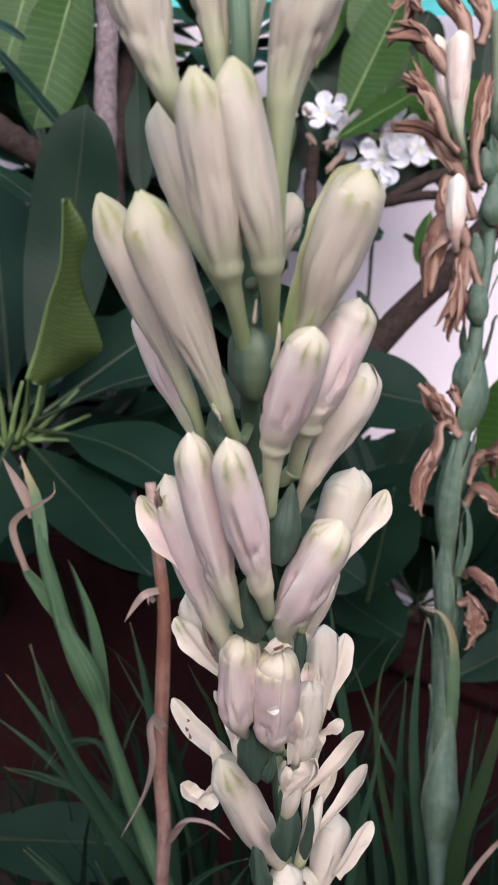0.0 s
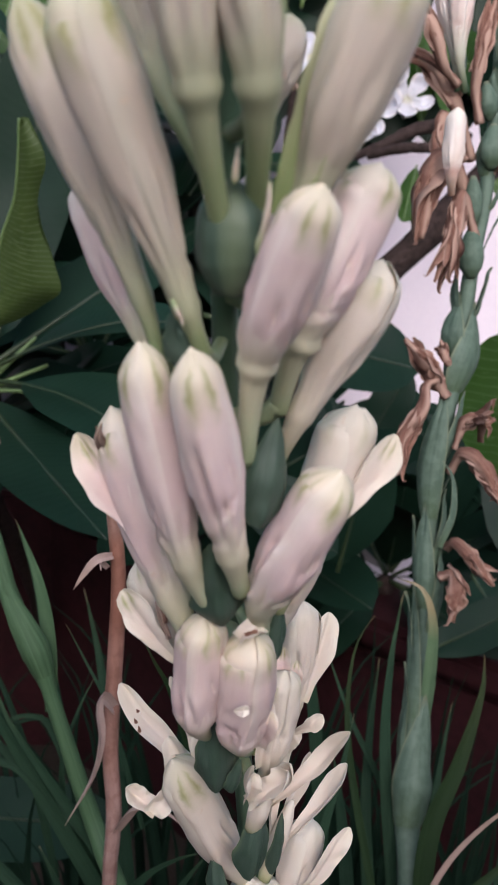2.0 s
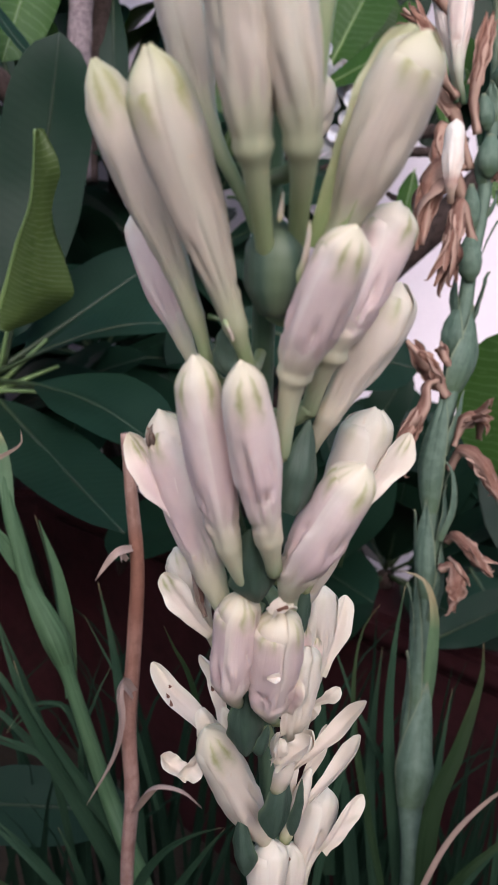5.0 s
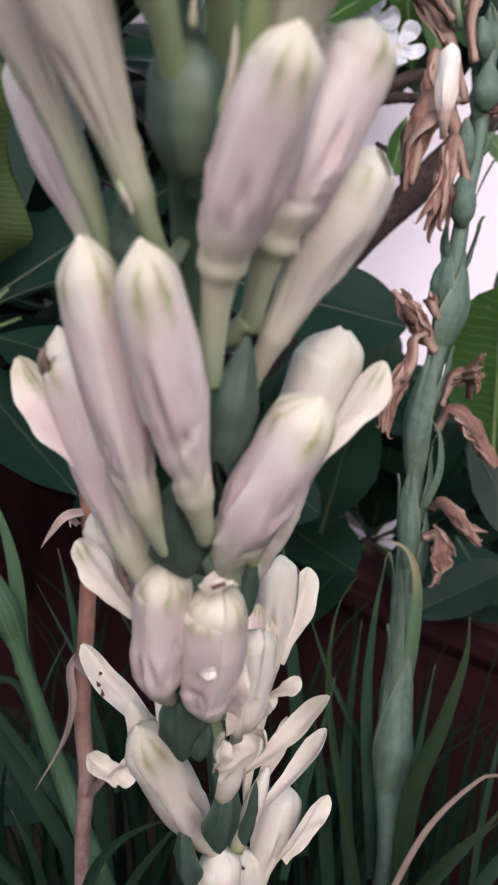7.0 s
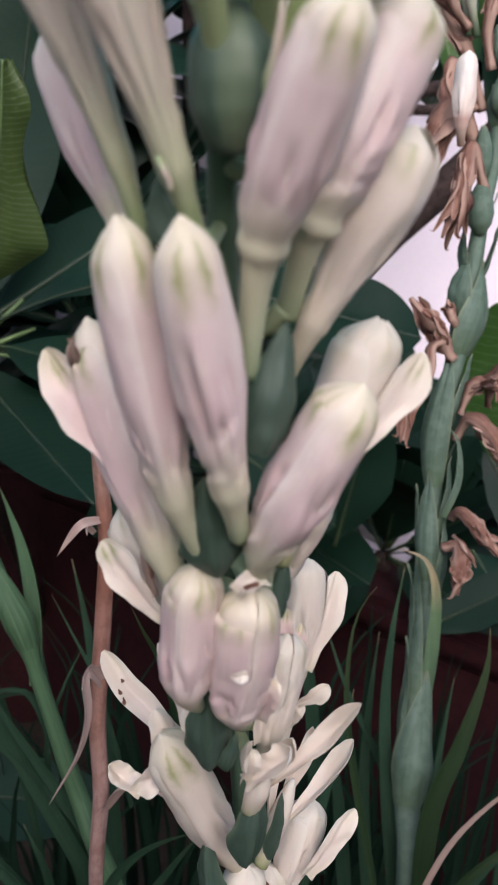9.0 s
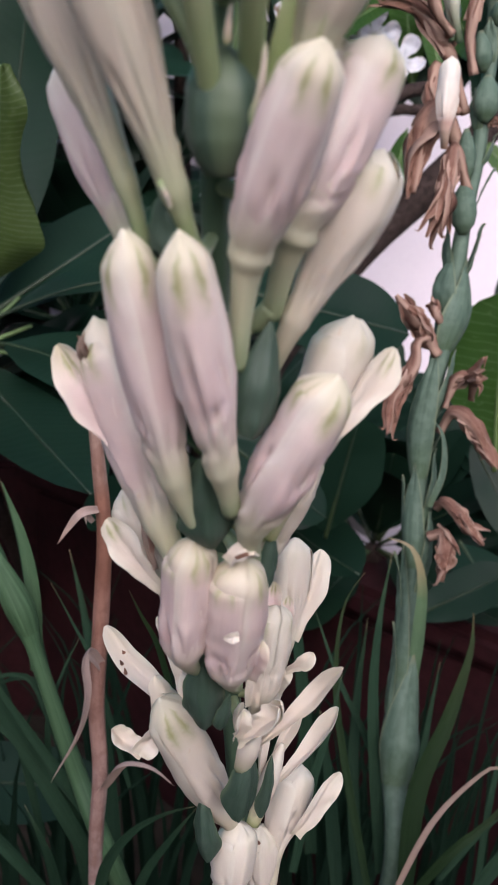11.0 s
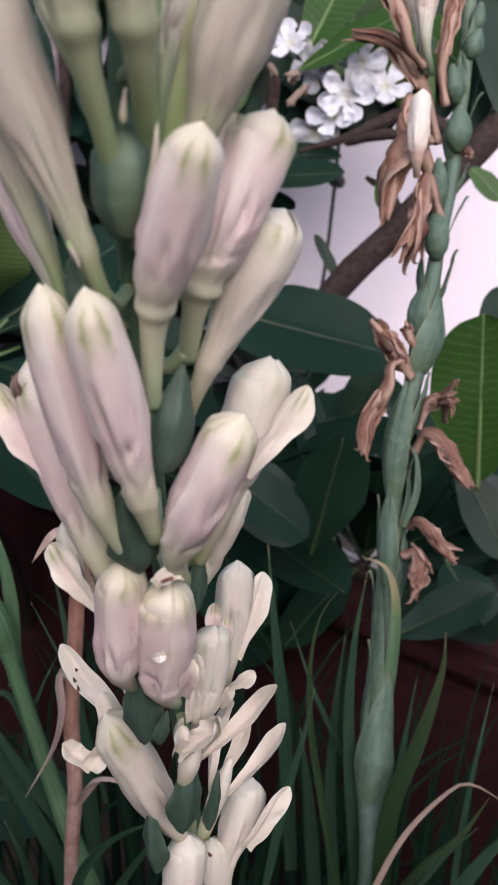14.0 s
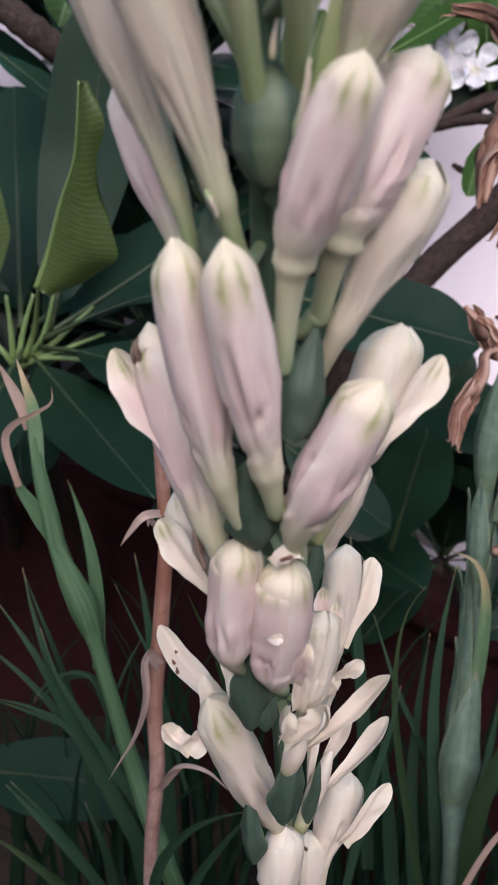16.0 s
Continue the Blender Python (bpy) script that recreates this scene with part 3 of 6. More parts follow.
def flower(parent, base, neck, tips, width, r=0.0035, seed=0, label="", cup=0.8, green=0.3, mat=None, waist=0.6, bow=-0.08):
    """An opened flower: a tube and several petals that spread from its mouth."""
    mat = mat or M_OPEN
    b, k = np.array(base, float), np.array(neck, float)
    path = spline([b, (b + k) / 2, k], 12)
    me = tube("flower", path, r * np.concatenate([np.linspace(0.6, 0.85, 6), [0.85, 0.8, 0.72, 0.6, 0.42, 0.2]]), mat, 14, shape=lambda u, a: 1 + 0.1 * noise.noise((u * 5 + seed, math.cos(a) * 2, math.sin(a) * 2)))
    a = me.attributes.new("green", "FLOAT", "POINT")
    a.data.foreach_set("value", np.zeros(len(me.vertices), np.float32))
    ob = part("flower", me, parent, label)
    d = (k - b) / (np.linalg.norm(k - b) + 1e-9)
    for i, t in enumerate(tips):
        w = width
        if len(t) == 4:
            t, w = t[:3], t[3]
        t = np.array(t, float)
        out = t - k - d * ((t - k) @ d)
        out /= np.linalg.norm(out) + 1e-6
        start = k - d * 0.5 * np.linalg.norm(k - b) + out * r * 0.7
        fc = tuple(-out * 0.8 + d * 0.5 + np.array((0, -0.35, 0)))
        petal(ob, start, t, w, cup, bow, fc, green, seed=seed * 9 + i, waist=waist, mat=mat, round_tip=0.45 + 0.25 * ((seed * 3 + i) * 0.61 % 1))
    return ob


def bract(parent, base, tip, width, face=(0, -1, 0), mat=None, name="bract", cup=0.6, bow=0.06, label="", sharp=2.4):
    """A green leaf scale that clasps the stem under the flowers."""
    b, t = np.array(base, float), np.array(tip, float)
    f = np.array(face, float)
    d = t - b
    f -= d * (f @ d) / (d @ d)
    f /= np.linalg.norm(f)
    n, m = 18, 11
    path = spline([b, (b + t) / 2 + f * bow * np.linalg.norm(d), t], n)
    T, A, B = frames(path, f)
    pts = np.zeros((n, m, 3))
    k = float(b[0] * 90 + b[2] * 70)
    for i, u in enumerate(np.linspace(0, 1, n)):
        w = width / 2 * min(1.0, 0.35 + u / 0.22) * (0.88 + 0.12 * math.sin(math.pi * min(1, u * 1.4))) * max(0.03, 1 - max(0, (u - 0.12) / 0.88) ** sharp) ** 0.8
        for j, v in enumerate(np.linspace(-1, 1, m)):
            lump = 0.30 * noise.noise((u * 3 + k, v * 1.5, k)) + 0.12 * noise.noise((u * 8 + k, v * 4, k)) + 0.12 * math.exp(-(v / 0.15) ** 2)
            pts[i, j] = path[i] + B[i] * v * w * (1 + 0.22 * noise.noise((u * 4 + k, v * 2, 3.0))) - A[i] * w * (cup * abs(v) ** 1.5 - lump)
    me = sheet(name, pts, mat or M_BRACT, 0.0008, {"along": np.repeat(np.linspace(0, 1, n), m), "across": np.tile(np.linspace(-1, 1, m), n)})
    return part(name, me, parent, label)


def egg_bract(parent, base, tip, r, name="bract"):
    """A young bud still wrapped in its rounded green bract."""
    path = spline([base, tip], 20)
    u = np.linspace(0, 1, 20)
    prof = r * np.interp(u, [0, 0.12, 0.3, 0.5, 0.7, 0.85, 0.95, 1.0], [0.50, 0.72, 0.95, 1.0, 0.90, 0.66, 0.34, 0.10])
    me = tube(name, path, prof, M_BRACT, 20, shape=lambda a, g: 1 + 0.10 * noise.noise((a * 3, math.cos(g) * 1.5, math.sin(g) * 1.5)) + 0.05 * abs(math.sin(1.5 * g + 0.6)))
    return part(name, me, parent)


def blade(parent, ctrl, width, face=(0, -1, 0.4), mat=None, fold=0.35, name="leaf", label="", twist=0.0, n=22, crumple=0.0, thick=0.0006):
    """A long strap leaf, folded along its middle, that tapers to a fine tip."""
    path = spline(ctrl, n)
    T, A, B = frames(path, face)
    m = 9 if crumple else 5
    k = float(path[0][0] * 300 + path[-1][2] * 200)
    pts = np.zeros((n, m, 3))
    for i, u in enumerate(np.linspace(0, 1, n)):
        w = width / 2 * (0.8 + 0.2 * min(1, u * 4)) * max(0.05, 1 - max(0, (u - 0.3) / 0.7) ** 1.7)
        ca, sa = math.cos(twist * u), math.sin(twist * u)
        a, c = A[i] * ca + B[i] * sa, B[i] * ca - A[i] * sa
        for j, v in enumerate(np.linspace(-1, 1, m)):
            pts[i, j] = path[i] + c * v * w + a * abs(v) * w * fold
            if crumple:
                pts[i, j] += a * w * crumple * (noise.noise((u * 3.5 + k, v * 1.8, k)) + 0.45 * math.sin(v * 7 + 3 * u + k)) + c * w * 0.5 * crumple * noise.noise((u * 5, v + k, 2 * k))
    me = sheet(name, pts, mat or M_BLADE, thick, {"along": np.repeat(np.linspace(0, 1, n), m), "across": np.tile(np.linspace(-1, 1, m), n)})
    return part(name, me, parent, label)


def stem(parent, ctrl, radii, n=60, mat=None, name="stem", label=""):
    path = spline(ctrl, n)
    r = np.interp(np.linspace(0, 1, n), np.linspace(0, 1, len(radii)), radii)
    me = tube(name, path, r, mat or M_STEM, 14, shape=lambda u, a: 1 + 0.05 * noise.noise((u * 40, math.cos(a), math.sin(a))))
    return part(name, me, parent, label)


def sheath(parent, path, radii, base, tip, angle, half=1.5, lift=0.12, peel=0.0, mat=None, name="sheath", label="", sharp=1.6):
    """A scale leaf wrapped round a stem between two heights; angle 0 faces the front, larger turns to the right."""
    n = len(path)
    r = np.interp(np.linspace(0, 1, n), np.linspace(0, 1, len(radii)), radii)
    s0, s1 = np.interp([base[2], tip[2]], path[:, 2], np.linspace(0, 1, n))
    T, A, B = frames(path)
    s = np.linspace(0, 1, n)
    m, q = 22, 13
    pts = np.zeros((m, q, 3))
    k = angle * 3 + s0 * 50
    for i, f in enumerate(np.linspace(0, 1, m)):
        u = s0 + (s1 - s0) * f
        c, a, b = (np.array([np.interp(u, s, w[:, d]) for d in range(3)]) for w in (path, A, B))
        rr = np.interp(u, s, r) * (0.95 + 0.10 * min(1, f / 0.3) + lift * math.sin(math.pi * min(1, f * 1.15)) ** 0.8) + 0.0002 + peel * f ** 2.5
        h = half * max(0.02, 1 - f ** sharp) ** 0.8
        for j, v in enumerate(np.linspace(-1, 1, q)):
            g = angle + v * h
            rad = rr * (1 + 0.10 * noise.noise((f * 3 + k, v * 1.5, k)) + 0.05 * noise.noise((f * 9 + k, v * 3, k)) + 0.05 * abs(v) - 0.04 * math.exp(-(v / 0.12) ** 2))
            pts[i, j] = c + (a * math.cos(g) + b * math.sin(g)) * rad
    me = sheet(name, pts, mat or M_SHEATH, 0.0006, {"along": np.repeat(np.linspace(0, 1, m), q), "across": np.tile(np.linspace(-1, 1, q), m)})
    return part(name, me, parent, label)


# The flowering spike.
spike = thing("tuberose_plant", (0.05, 0.46, 0.0), "tuberose flower spike with cream and blush waxy buds", "flower spike")
SPIKE_STEM = [(0.05, 0.46, 0.0), (0.045, 0.36, 0.4), (0.0130, 0.2600, 0.7487), (0.0065, 0.2340, 0.8237), (0.0018, 0.2020, 0.8915), (-0.0001, 0.1819, 0.9303), (-0.0001, 0.1738, 0.9598), (-0.0012, 0.1661, 0.9859), (-0.0022, 0.1636, 1.0078)]
SPIKE_PATH = spline(SPIKE_STEM, 240)
stem(spike, SPIKE_STEM,
     [0.0055, 0.0055, 0.0048, 0.0043, 0.0039, 0.0034, 0.0030, 0.0026, 0.002])
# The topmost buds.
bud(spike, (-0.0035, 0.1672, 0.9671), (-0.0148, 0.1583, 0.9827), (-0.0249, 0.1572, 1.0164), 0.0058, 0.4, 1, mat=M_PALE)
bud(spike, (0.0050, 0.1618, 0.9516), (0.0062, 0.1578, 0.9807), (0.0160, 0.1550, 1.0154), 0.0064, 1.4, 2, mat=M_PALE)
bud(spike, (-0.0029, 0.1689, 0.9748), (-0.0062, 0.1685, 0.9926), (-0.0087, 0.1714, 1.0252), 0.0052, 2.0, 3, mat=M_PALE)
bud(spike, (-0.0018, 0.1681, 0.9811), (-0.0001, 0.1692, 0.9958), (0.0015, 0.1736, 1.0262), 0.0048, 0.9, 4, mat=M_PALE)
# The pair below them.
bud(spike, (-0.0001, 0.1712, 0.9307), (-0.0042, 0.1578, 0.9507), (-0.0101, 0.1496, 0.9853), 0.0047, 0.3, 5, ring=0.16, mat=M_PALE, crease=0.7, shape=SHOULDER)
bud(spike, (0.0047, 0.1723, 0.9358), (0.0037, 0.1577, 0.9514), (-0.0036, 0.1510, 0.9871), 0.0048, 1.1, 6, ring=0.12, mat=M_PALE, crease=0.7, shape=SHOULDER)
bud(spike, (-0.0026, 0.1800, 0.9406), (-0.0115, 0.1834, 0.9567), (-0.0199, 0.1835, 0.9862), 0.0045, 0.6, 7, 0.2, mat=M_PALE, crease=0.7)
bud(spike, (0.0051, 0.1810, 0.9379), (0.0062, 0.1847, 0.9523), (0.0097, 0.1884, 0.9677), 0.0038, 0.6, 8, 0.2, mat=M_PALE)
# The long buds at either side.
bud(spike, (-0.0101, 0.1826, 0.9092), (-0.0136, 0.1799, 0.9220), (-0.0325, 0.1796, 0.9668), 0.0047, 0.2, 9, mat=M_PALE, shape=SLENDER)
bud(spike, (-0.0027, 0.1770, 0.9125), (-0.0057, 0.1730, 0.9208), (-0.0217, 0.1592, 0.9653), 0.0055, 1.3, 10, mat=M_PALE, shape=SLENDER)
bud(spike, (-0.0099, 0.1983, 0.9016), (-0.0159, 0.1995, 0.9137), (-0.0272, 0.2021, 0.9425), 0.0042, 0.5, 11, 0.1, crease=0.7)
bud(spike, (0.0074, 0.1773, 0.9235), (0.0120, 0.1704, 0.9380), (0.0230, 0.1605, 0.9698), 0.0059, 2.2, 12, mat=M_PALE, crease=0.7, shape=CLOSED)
petal(spike, (0.0089, 0.1698, 0.9350), (0.0210, 0.1618, 0.9706), 0.0085, 0.5, 0.04, (-0.6, -1, 0.2), 1.0, M_GREENISH, 81, waist=0.7)
bud(spike, (0.0047, 0.1831, 0.8933), (0.0058, 0.1735, 0.9123), (0.0130, 0.1574, 0.9397), 0.0051, 0.1, 113, ring=0.14, shape=SHOULDER)
bud(spike, (0.0108, 0.1901, 0.9014), (0.0131, 0.1812, 0.9155), (0.0244, 0.1778, 0.9447), 0.0054, 0.9, 14, ring=0.20, split=0.5, shape=SHOULDER)
petal(spike, (0.0151, 0.1765, 0.9218), (0.0182, 0.1779, 0.9438), 0.0070, 0.5, 0.05, (0, -1, 0.2), 1.0, M_BUD, 82, waist=0.7)
bud(spike, (0.0109, 0.1952, 0.8889), (0.0150, 0.1897, 0.9004), (0.0277, 0.1862, 0.9295), 0.0062, 1.9, 15, 0.8, shape=SLENDER, crease=0.7, mat=M_OPEN)
# The middle tier.
bud(spike, (-0.0002, 0.1969, 0.8566), (-0.0055, 0.1878, 0.8716), (-0.0137, 0.1746, 0.9153), 0.0050, 0.8, 16, shape=DEEP)
bud(spike, (0.0054, 0.1913, 0.8639), (0.0031, 0.1843, 0.8745), (-0.0049, 0.1665, 0.9157), 0.0051, 0.2, 17, crease=1.5, shape=DEEP)
e = bud(spike, (-0.0018, 0.2086, 0.8383), (-0.0087, 0.2048, 0.8556), (-0.0221, 0.2036, 0.8983), 0.006, 1.2, 18, petals=4, split=0.5, label="half-open flower with browned inner petals", shape=DEEP)
petal(e, (-0.0117, 0.2006, 0.8669), (-0.0288, 0.2019, 0.8928), 0.0085, 0.55, 0.06, (-0.3, -1, 0.1), 1.0, M_BUD, 71, waist=0.35, round_tip=0.5)
blade(spike, [(-0.0228, 0.2001, 0.8893), (-0.0236, 0.1970, 0.8934), (-0.0229, 0.1978, 0.8961)], 0.0020, mat=M_STRAW, name="stamen", crumple=0.8, n=12)
blade(spike, [(-0.0233, 0.2002, 0.8898), (-0.0230, 0.1972, 0.8938), (-0.0243, 0.1976, 0.8954)], 0.0014, mat=M_DRY, name="stamen", crumple=0.8, n=12)
bud(spike, (0.0105, 0.2060, 0.8473), (0.0096, 0.1930, 0.8608), (0.0216, 0.1782, 0.8935), 0.006, 0.3, 19, crease=1.5, shape=SHOULDER)
e = bud(spike, (0.0142, 0.2067, 0.8523), (0.0181, 0.2038, 0.8638), (0.0276, 0.2017, 0.9006), 0.0056, 1.0, 20, petals=3, split=0.6, green=0.4, mat=M_OPEN, shape=CLOSED)
petal(e, (0.0234, 0.1969, 0.8759), (0.0358, 0.2004, 0.8948), 0.0075, 0.5, 0.04, (0.3, -1, 0.2), 0.8, M_OPEN, 72, waist=0.35, round_tip=0.5)
flower(spike, (0.0134, 0.2171, 0.8409), (0.0194, 0.2164, 0.8568), [(0.0250, 0.2115, 0.8682), (0.0179, 0.2174, 0.8604)], 0.0070, 0.0040, 35)
# The lower tiers, short and partly open.
e = bud(spike, (-0.0063, 0.2220, 0.8258), (-0.0095, 0.2220, 0.8335), (-0.0190, 0.2270, 0.8549), 0.0042, 0.2, 21, petals=4, split=0.4, green=0.6, mat=M_OPEN, label="half-open flower with browned petal edges")
petal(e, (-0.0085, 0.2150, 0.8350), (-0.0218, 0.2195, 0.8505), 0.0078, 0.55, 0.08, (-0.3, -1, 0.2), 1.0, M_OPEN, 73, waist=0.35, round_tip=0.6)
blade(spike, [(-0.0102, 0.2145, 0.8406), (-0.0129, 0.2165, 0.8477), (-0.0141, 0.2200, 0.8518)], 0.0016, mat=M_STRAW, name="stamen", crumple=1.0, n=10)
blade(spike, [(-0.0111, 0.2145, 0.8447), (-0.0118, 0.2155, 0.8490), (-0.0130, 0.2180, 0.8507)], 0.0012, mat=M_DRY, name="stamen", crumple=1.0, n=10)
e = bud(spike, (0.0007, 0.2170, 0.8132), (-0.0029, 0.2055, 0.8241), (-0.0019, 0.1975, 0.8559), 0.0057, 0.4, 22, split=0.0, petals=4, mat=M_BLUSH, crease=1.1, green=0.8, shape=BARREL, bend=0.02)
e = bud(spike, (0.0091, 0.2190, 0.8081), (0.0071, 0.2085, 0.8177), (0.0080, 0.1965, 0.8519), 0.0063, 0.8, 23, split=0.0, petals=4, mat=M_BLUSH, crease=1.1, green=0.8, shape=BARREL, bend=0.02)
petal(e, (0.0051, 0.1945, 0.8514), (0.0107, 0.1960, 0.8534), 0.0040, 0.9, 0.30, (0, -0.6, 1), 0.3, M_OPEN, 68, waist=0.8)
petal(e, (0.0065, 0.1935, 0.8531), (0.0091, 0.1935, 0.8543), 0.0012, 0.5, 0.2, (0, -1, 0.4), 0.0, M_DRY, 69, waist=0.8, name="brown_speck")
petal(e, (0.0048, 0.1925, 0.8362), (0.0079, 0.1915, 0.8371), 0.0022, 0.6, 0.25, mat=M_OPEN, seed=61)
petal(spike, (0.0116, 0.2060, 0.8179), (0.0134, 0.2010, 0.8308), 0.0044, 0.6, 0.1, mat=M_BLUSH, seed=62, waist=0.6)
e = bud(spike, (0.0219, 0.2420, 0.7935), (0.0235, 0.2420, 0.8064), (0.0247, 0.2450, 0.8366), 0.0050, 0.4, 24, petals=3, split=0.25, green=0.15, mat=M_OPEN)
petal(e, (0.0254, 0.2400, 0.8086), (0.0322, 0.2470, 0.8323), 0.0076, 0.5, 0.05, (0.3, -1, 0.2), 0.1, M_OPEN, 74, waist=0.35, round_tip=0.6)
petal(e, (0.0192, 0.2310, 0.8157), (0.0184, 0.2310, 0.8302), 0.0042, 0.6, 0.05, (0, -1, 0.2), 1.0, M_BUD, 75, waist=0.75)
petal(e, (0.0218, 0.2310, 0.8157), (0.0222, 0.2310, 0.8263), 0.0034, 0.6, 0.05, (0, -1, 0.2), 1.0, M_BUD, 76, waist=0.75)
e = bud(spike, (0.0133, 0.2300, 0.7879), (0.0160, 0.2290, 0.7973), (0.0187, 0.2270, 0.8259), 0.0049, 1.4, 25, split=0.2, petals=3, green=0.5, mat=M_OPEN, shape=SHOULDER)
petal(e, (0.0137, 0.2240, 0.7988), (0.0142, 0.2220, 0.8205), 0.0046, 0.5, 0.05, seed=63, waist=0.75, mat=M_OPEN)
petal(spike, (0.0231, 0.2370, 0.8007), (0.0303, 0.2350, 0.8079), 0.0042, 0.5, 0.10, seed=64, waist=0.3)
petal(spike, (0.0213, 0.2370, 0.7949), (0.0244, 0.2370, 0.8017), 0.0036, 0.5, 0.10, seed=65, waist=0.5)
e = flower(spike, (0.0120, 0.2250, 0.7799), (0.0148, 0.2190, 0.7968), [(*(0.0349, 0.2190, 0.8135), 0.0056), (*(0.0203, 0.2200, 0.8034), 0.0050), (*(0.0108, 0.2180, 0.8041), 0.0036)], 0.0045, 0.0034, 29, green=0.0, waist=0.30, label="spent flower with narrow spoon-shaped petals")
petal(e, (0.0101, 0.2180, 0.7932), (0.0194, 0.2150, 0.8049), 0.0060, 1.0, -0.08, (-0.2, -0.6, 1), 0.0, M_OPEN, 66, waist=0.7)
petal(e, (0.0099, 0.2170, 0.7945), (0.0111, 0.2140, 0.8051), 0.0040, 0.8, 0.1, (0.4, -0.8, 0.4), 0.4, M_OPEN, 67, waist=0.8)
bud(spike, (0.0138, 0.2480, 0.7381), (0.0087, 0.2440, 0.7496), (-0.0097, 0.2260, 0.7999), 0.0062, 0.4, 26, split=0.12, petals=3, green=1.0, mat=M_OPEN, shape=SHOULDER, crease=1.2)
e = flower(spike, (0.0012, 0.2400, 0.7765), (-0.0065, 0.2400, 0.7885), [(*(-0.0276, 0.2620, 0.8000), 0.0074), (*(-0.0118, 0.2500, 0.8097), 0.0058), (*(-0.0112, 0.2310, 0.8030), 0.0070), (*(-0.0045, 0.2330, 0.8022), 0.0070)], 0.0065, 0.0038, 27, green=0.1, waist=0.6, label="opened flower with brown specks on a petal")
petal(e, (-0.0095, 0.2360, 0.7850), (-0.0155, 0.2345, 0.7765), 0.0062, 0.7, 0.10, (0.4, -1, 0.5), 0.0, M_OPEN, 91, waist=0.6)
petal(e, (-0.0140, 0.2350, 0.7768), (-0.0226, 0.2360, 0.7835), 0.0058, 0.8, -0.12, (0.2, -0.8, 0.8), 0.0, M_OPEN, 92, waist=0.8)
e = flower(spike, (0.0178, 0.2480, 0.7422), (0.0258, 0.2520, 0.7674), [(*(0.0427, 0.2580, 0.7759), 0.0062), (*(0.0250, 0.2560, 0.7857), 0.0066), (*(0.0307, 0.2560, 0.7812), 0.0050)], 0.0060, 0.0034, 30, green=0.0, waist=0.32)
e = bud(spike, (0.0255, 0.2560, 0.6815), (0.0263, 0.2600, 0.7199), (0.0343, 0.2680, 0.7483), 0.0060, 0.8, 31, petals=3, split=0.3, green=0.2, mat=M_OPEN)
petal(e, (0.0319, 0.2560, 0.7307), (0.0454, 0.2590, 0.7519), 0.0078, 0.5, 0.05, (0.3, -1, 0.2), 0.1, M_OPEN, 77, waist=0.6, round_tip=0.5)
bud(spike, (0.0147, 0.2500, 0.6831), (0.0115, 0.2450, 0.7151), (0.0137, 0.2450, 0.7452), 0.0062, 0.8, 33, split=0.15, mat=M_OPEN, green=0.2)
bud(spike, (0.0267, 0.2620, 0.6696), (0.0231, 0.2600, 0.7026), (0.0209, 0.2600, 0.7309), 0.0056, 0.8, 34, split=0.2, petals=4, mat=M_OPEN, green=0.3)
petal(spike, (-0.0221, 0.2505, 0.7956), (-0.0212, 0.2505, 0.7940), 0.0011, 0.3, seed=90, mat=M_DRY, name="brown_speck")
petal(spike, (-0.0208, 0.2505, 0.7932), (-0.0203, 0.2505, 0.7909), 0.0011, 0.3, seed=90, mat=M_DRY, name="brown_speck")
petal(spike, (-0.0214, 0.2505, 0.7987), (-0.0207, 0.2505, 0.7977), 0.0011, 0.3, seed=90, mat=M_DRY, name="brown_speck")
petal(spike, (-0.0080, 0.2430, 0.8030), (-0.0072, 0.2430, 0.8013), 0.0011, 0.3, seed=90, mat=M_DRY, name="brown_speck")
petal(spike, (0.0197, 0.2535, 0.7314), (0.0210, 0.2535, 0.7296), 0.0011, 0.3, seed=90, mat=M_DRY, name="brown_speck")
# Bracts on the stem.
egg_bract(spike, (0.0015, 0.1730, 0.9235), (0.0007, 0.1705, 0.9407), 0.0057)
bract(spike, (0.0011, 0.1660, 0.9397), (0.0015, 0.1660, 0.9449), 0.0010, sharp=1.2, mat=M_OPEN)
bract(spike, (0.0050, 0.1680, 0.9286), (0.0062, 0.1650, 0.9403), 0.0018, (0.6, -1, 0), sharp=1.4, mat=M_PALE)
bract(spike, (-0.0080, 0.1700, 0.9225), (-0.0061, 0.1700, 0.9184), 0.0010, (0.6, -1, 0), sharp=1.4, mat=M_PALE)
bract(spike, (-0.0059, 0.1760, 0.9111), (-0.0072, 0.1740, 0.9213), 0.0074, sharp=2.6)
bract(spike, (0.0077, 0.1820, 0.8809), (0.0104, 0.1830, 0.9012), 0.0104, (0.3, -1, 0), sharp=2.1)
bract(spike, (0.0066, 0.1840, 0.8827), (0.0098, 0.1830, 0.8885), 0.0030, (0.3, -1, 0), sharp=1.4)
bract(spike, (0.0018, 0.1950, 0.8545), (-0.0009, 0.1870, 0.8756), 0.0124, sharp=2.2, cup=0.5)
bract(spike, (0.0138, 0.2060, 0.8398), (0.0149, 0.2060, 0.8539), 0.0058, (0.6, -1, 0), sharp=2.6)
bract(spike, (0.0018, 0.2150, 0.7986), (0.0005, 0.2110, 0.8229), 0.0105, sharp=2.4)
bract(spike, (0.0055, 0.2160, 0.7979), (0.0075, 0.2130, 0.8098), 0.0050, (0.4, -1, 0), sharp=1.6)
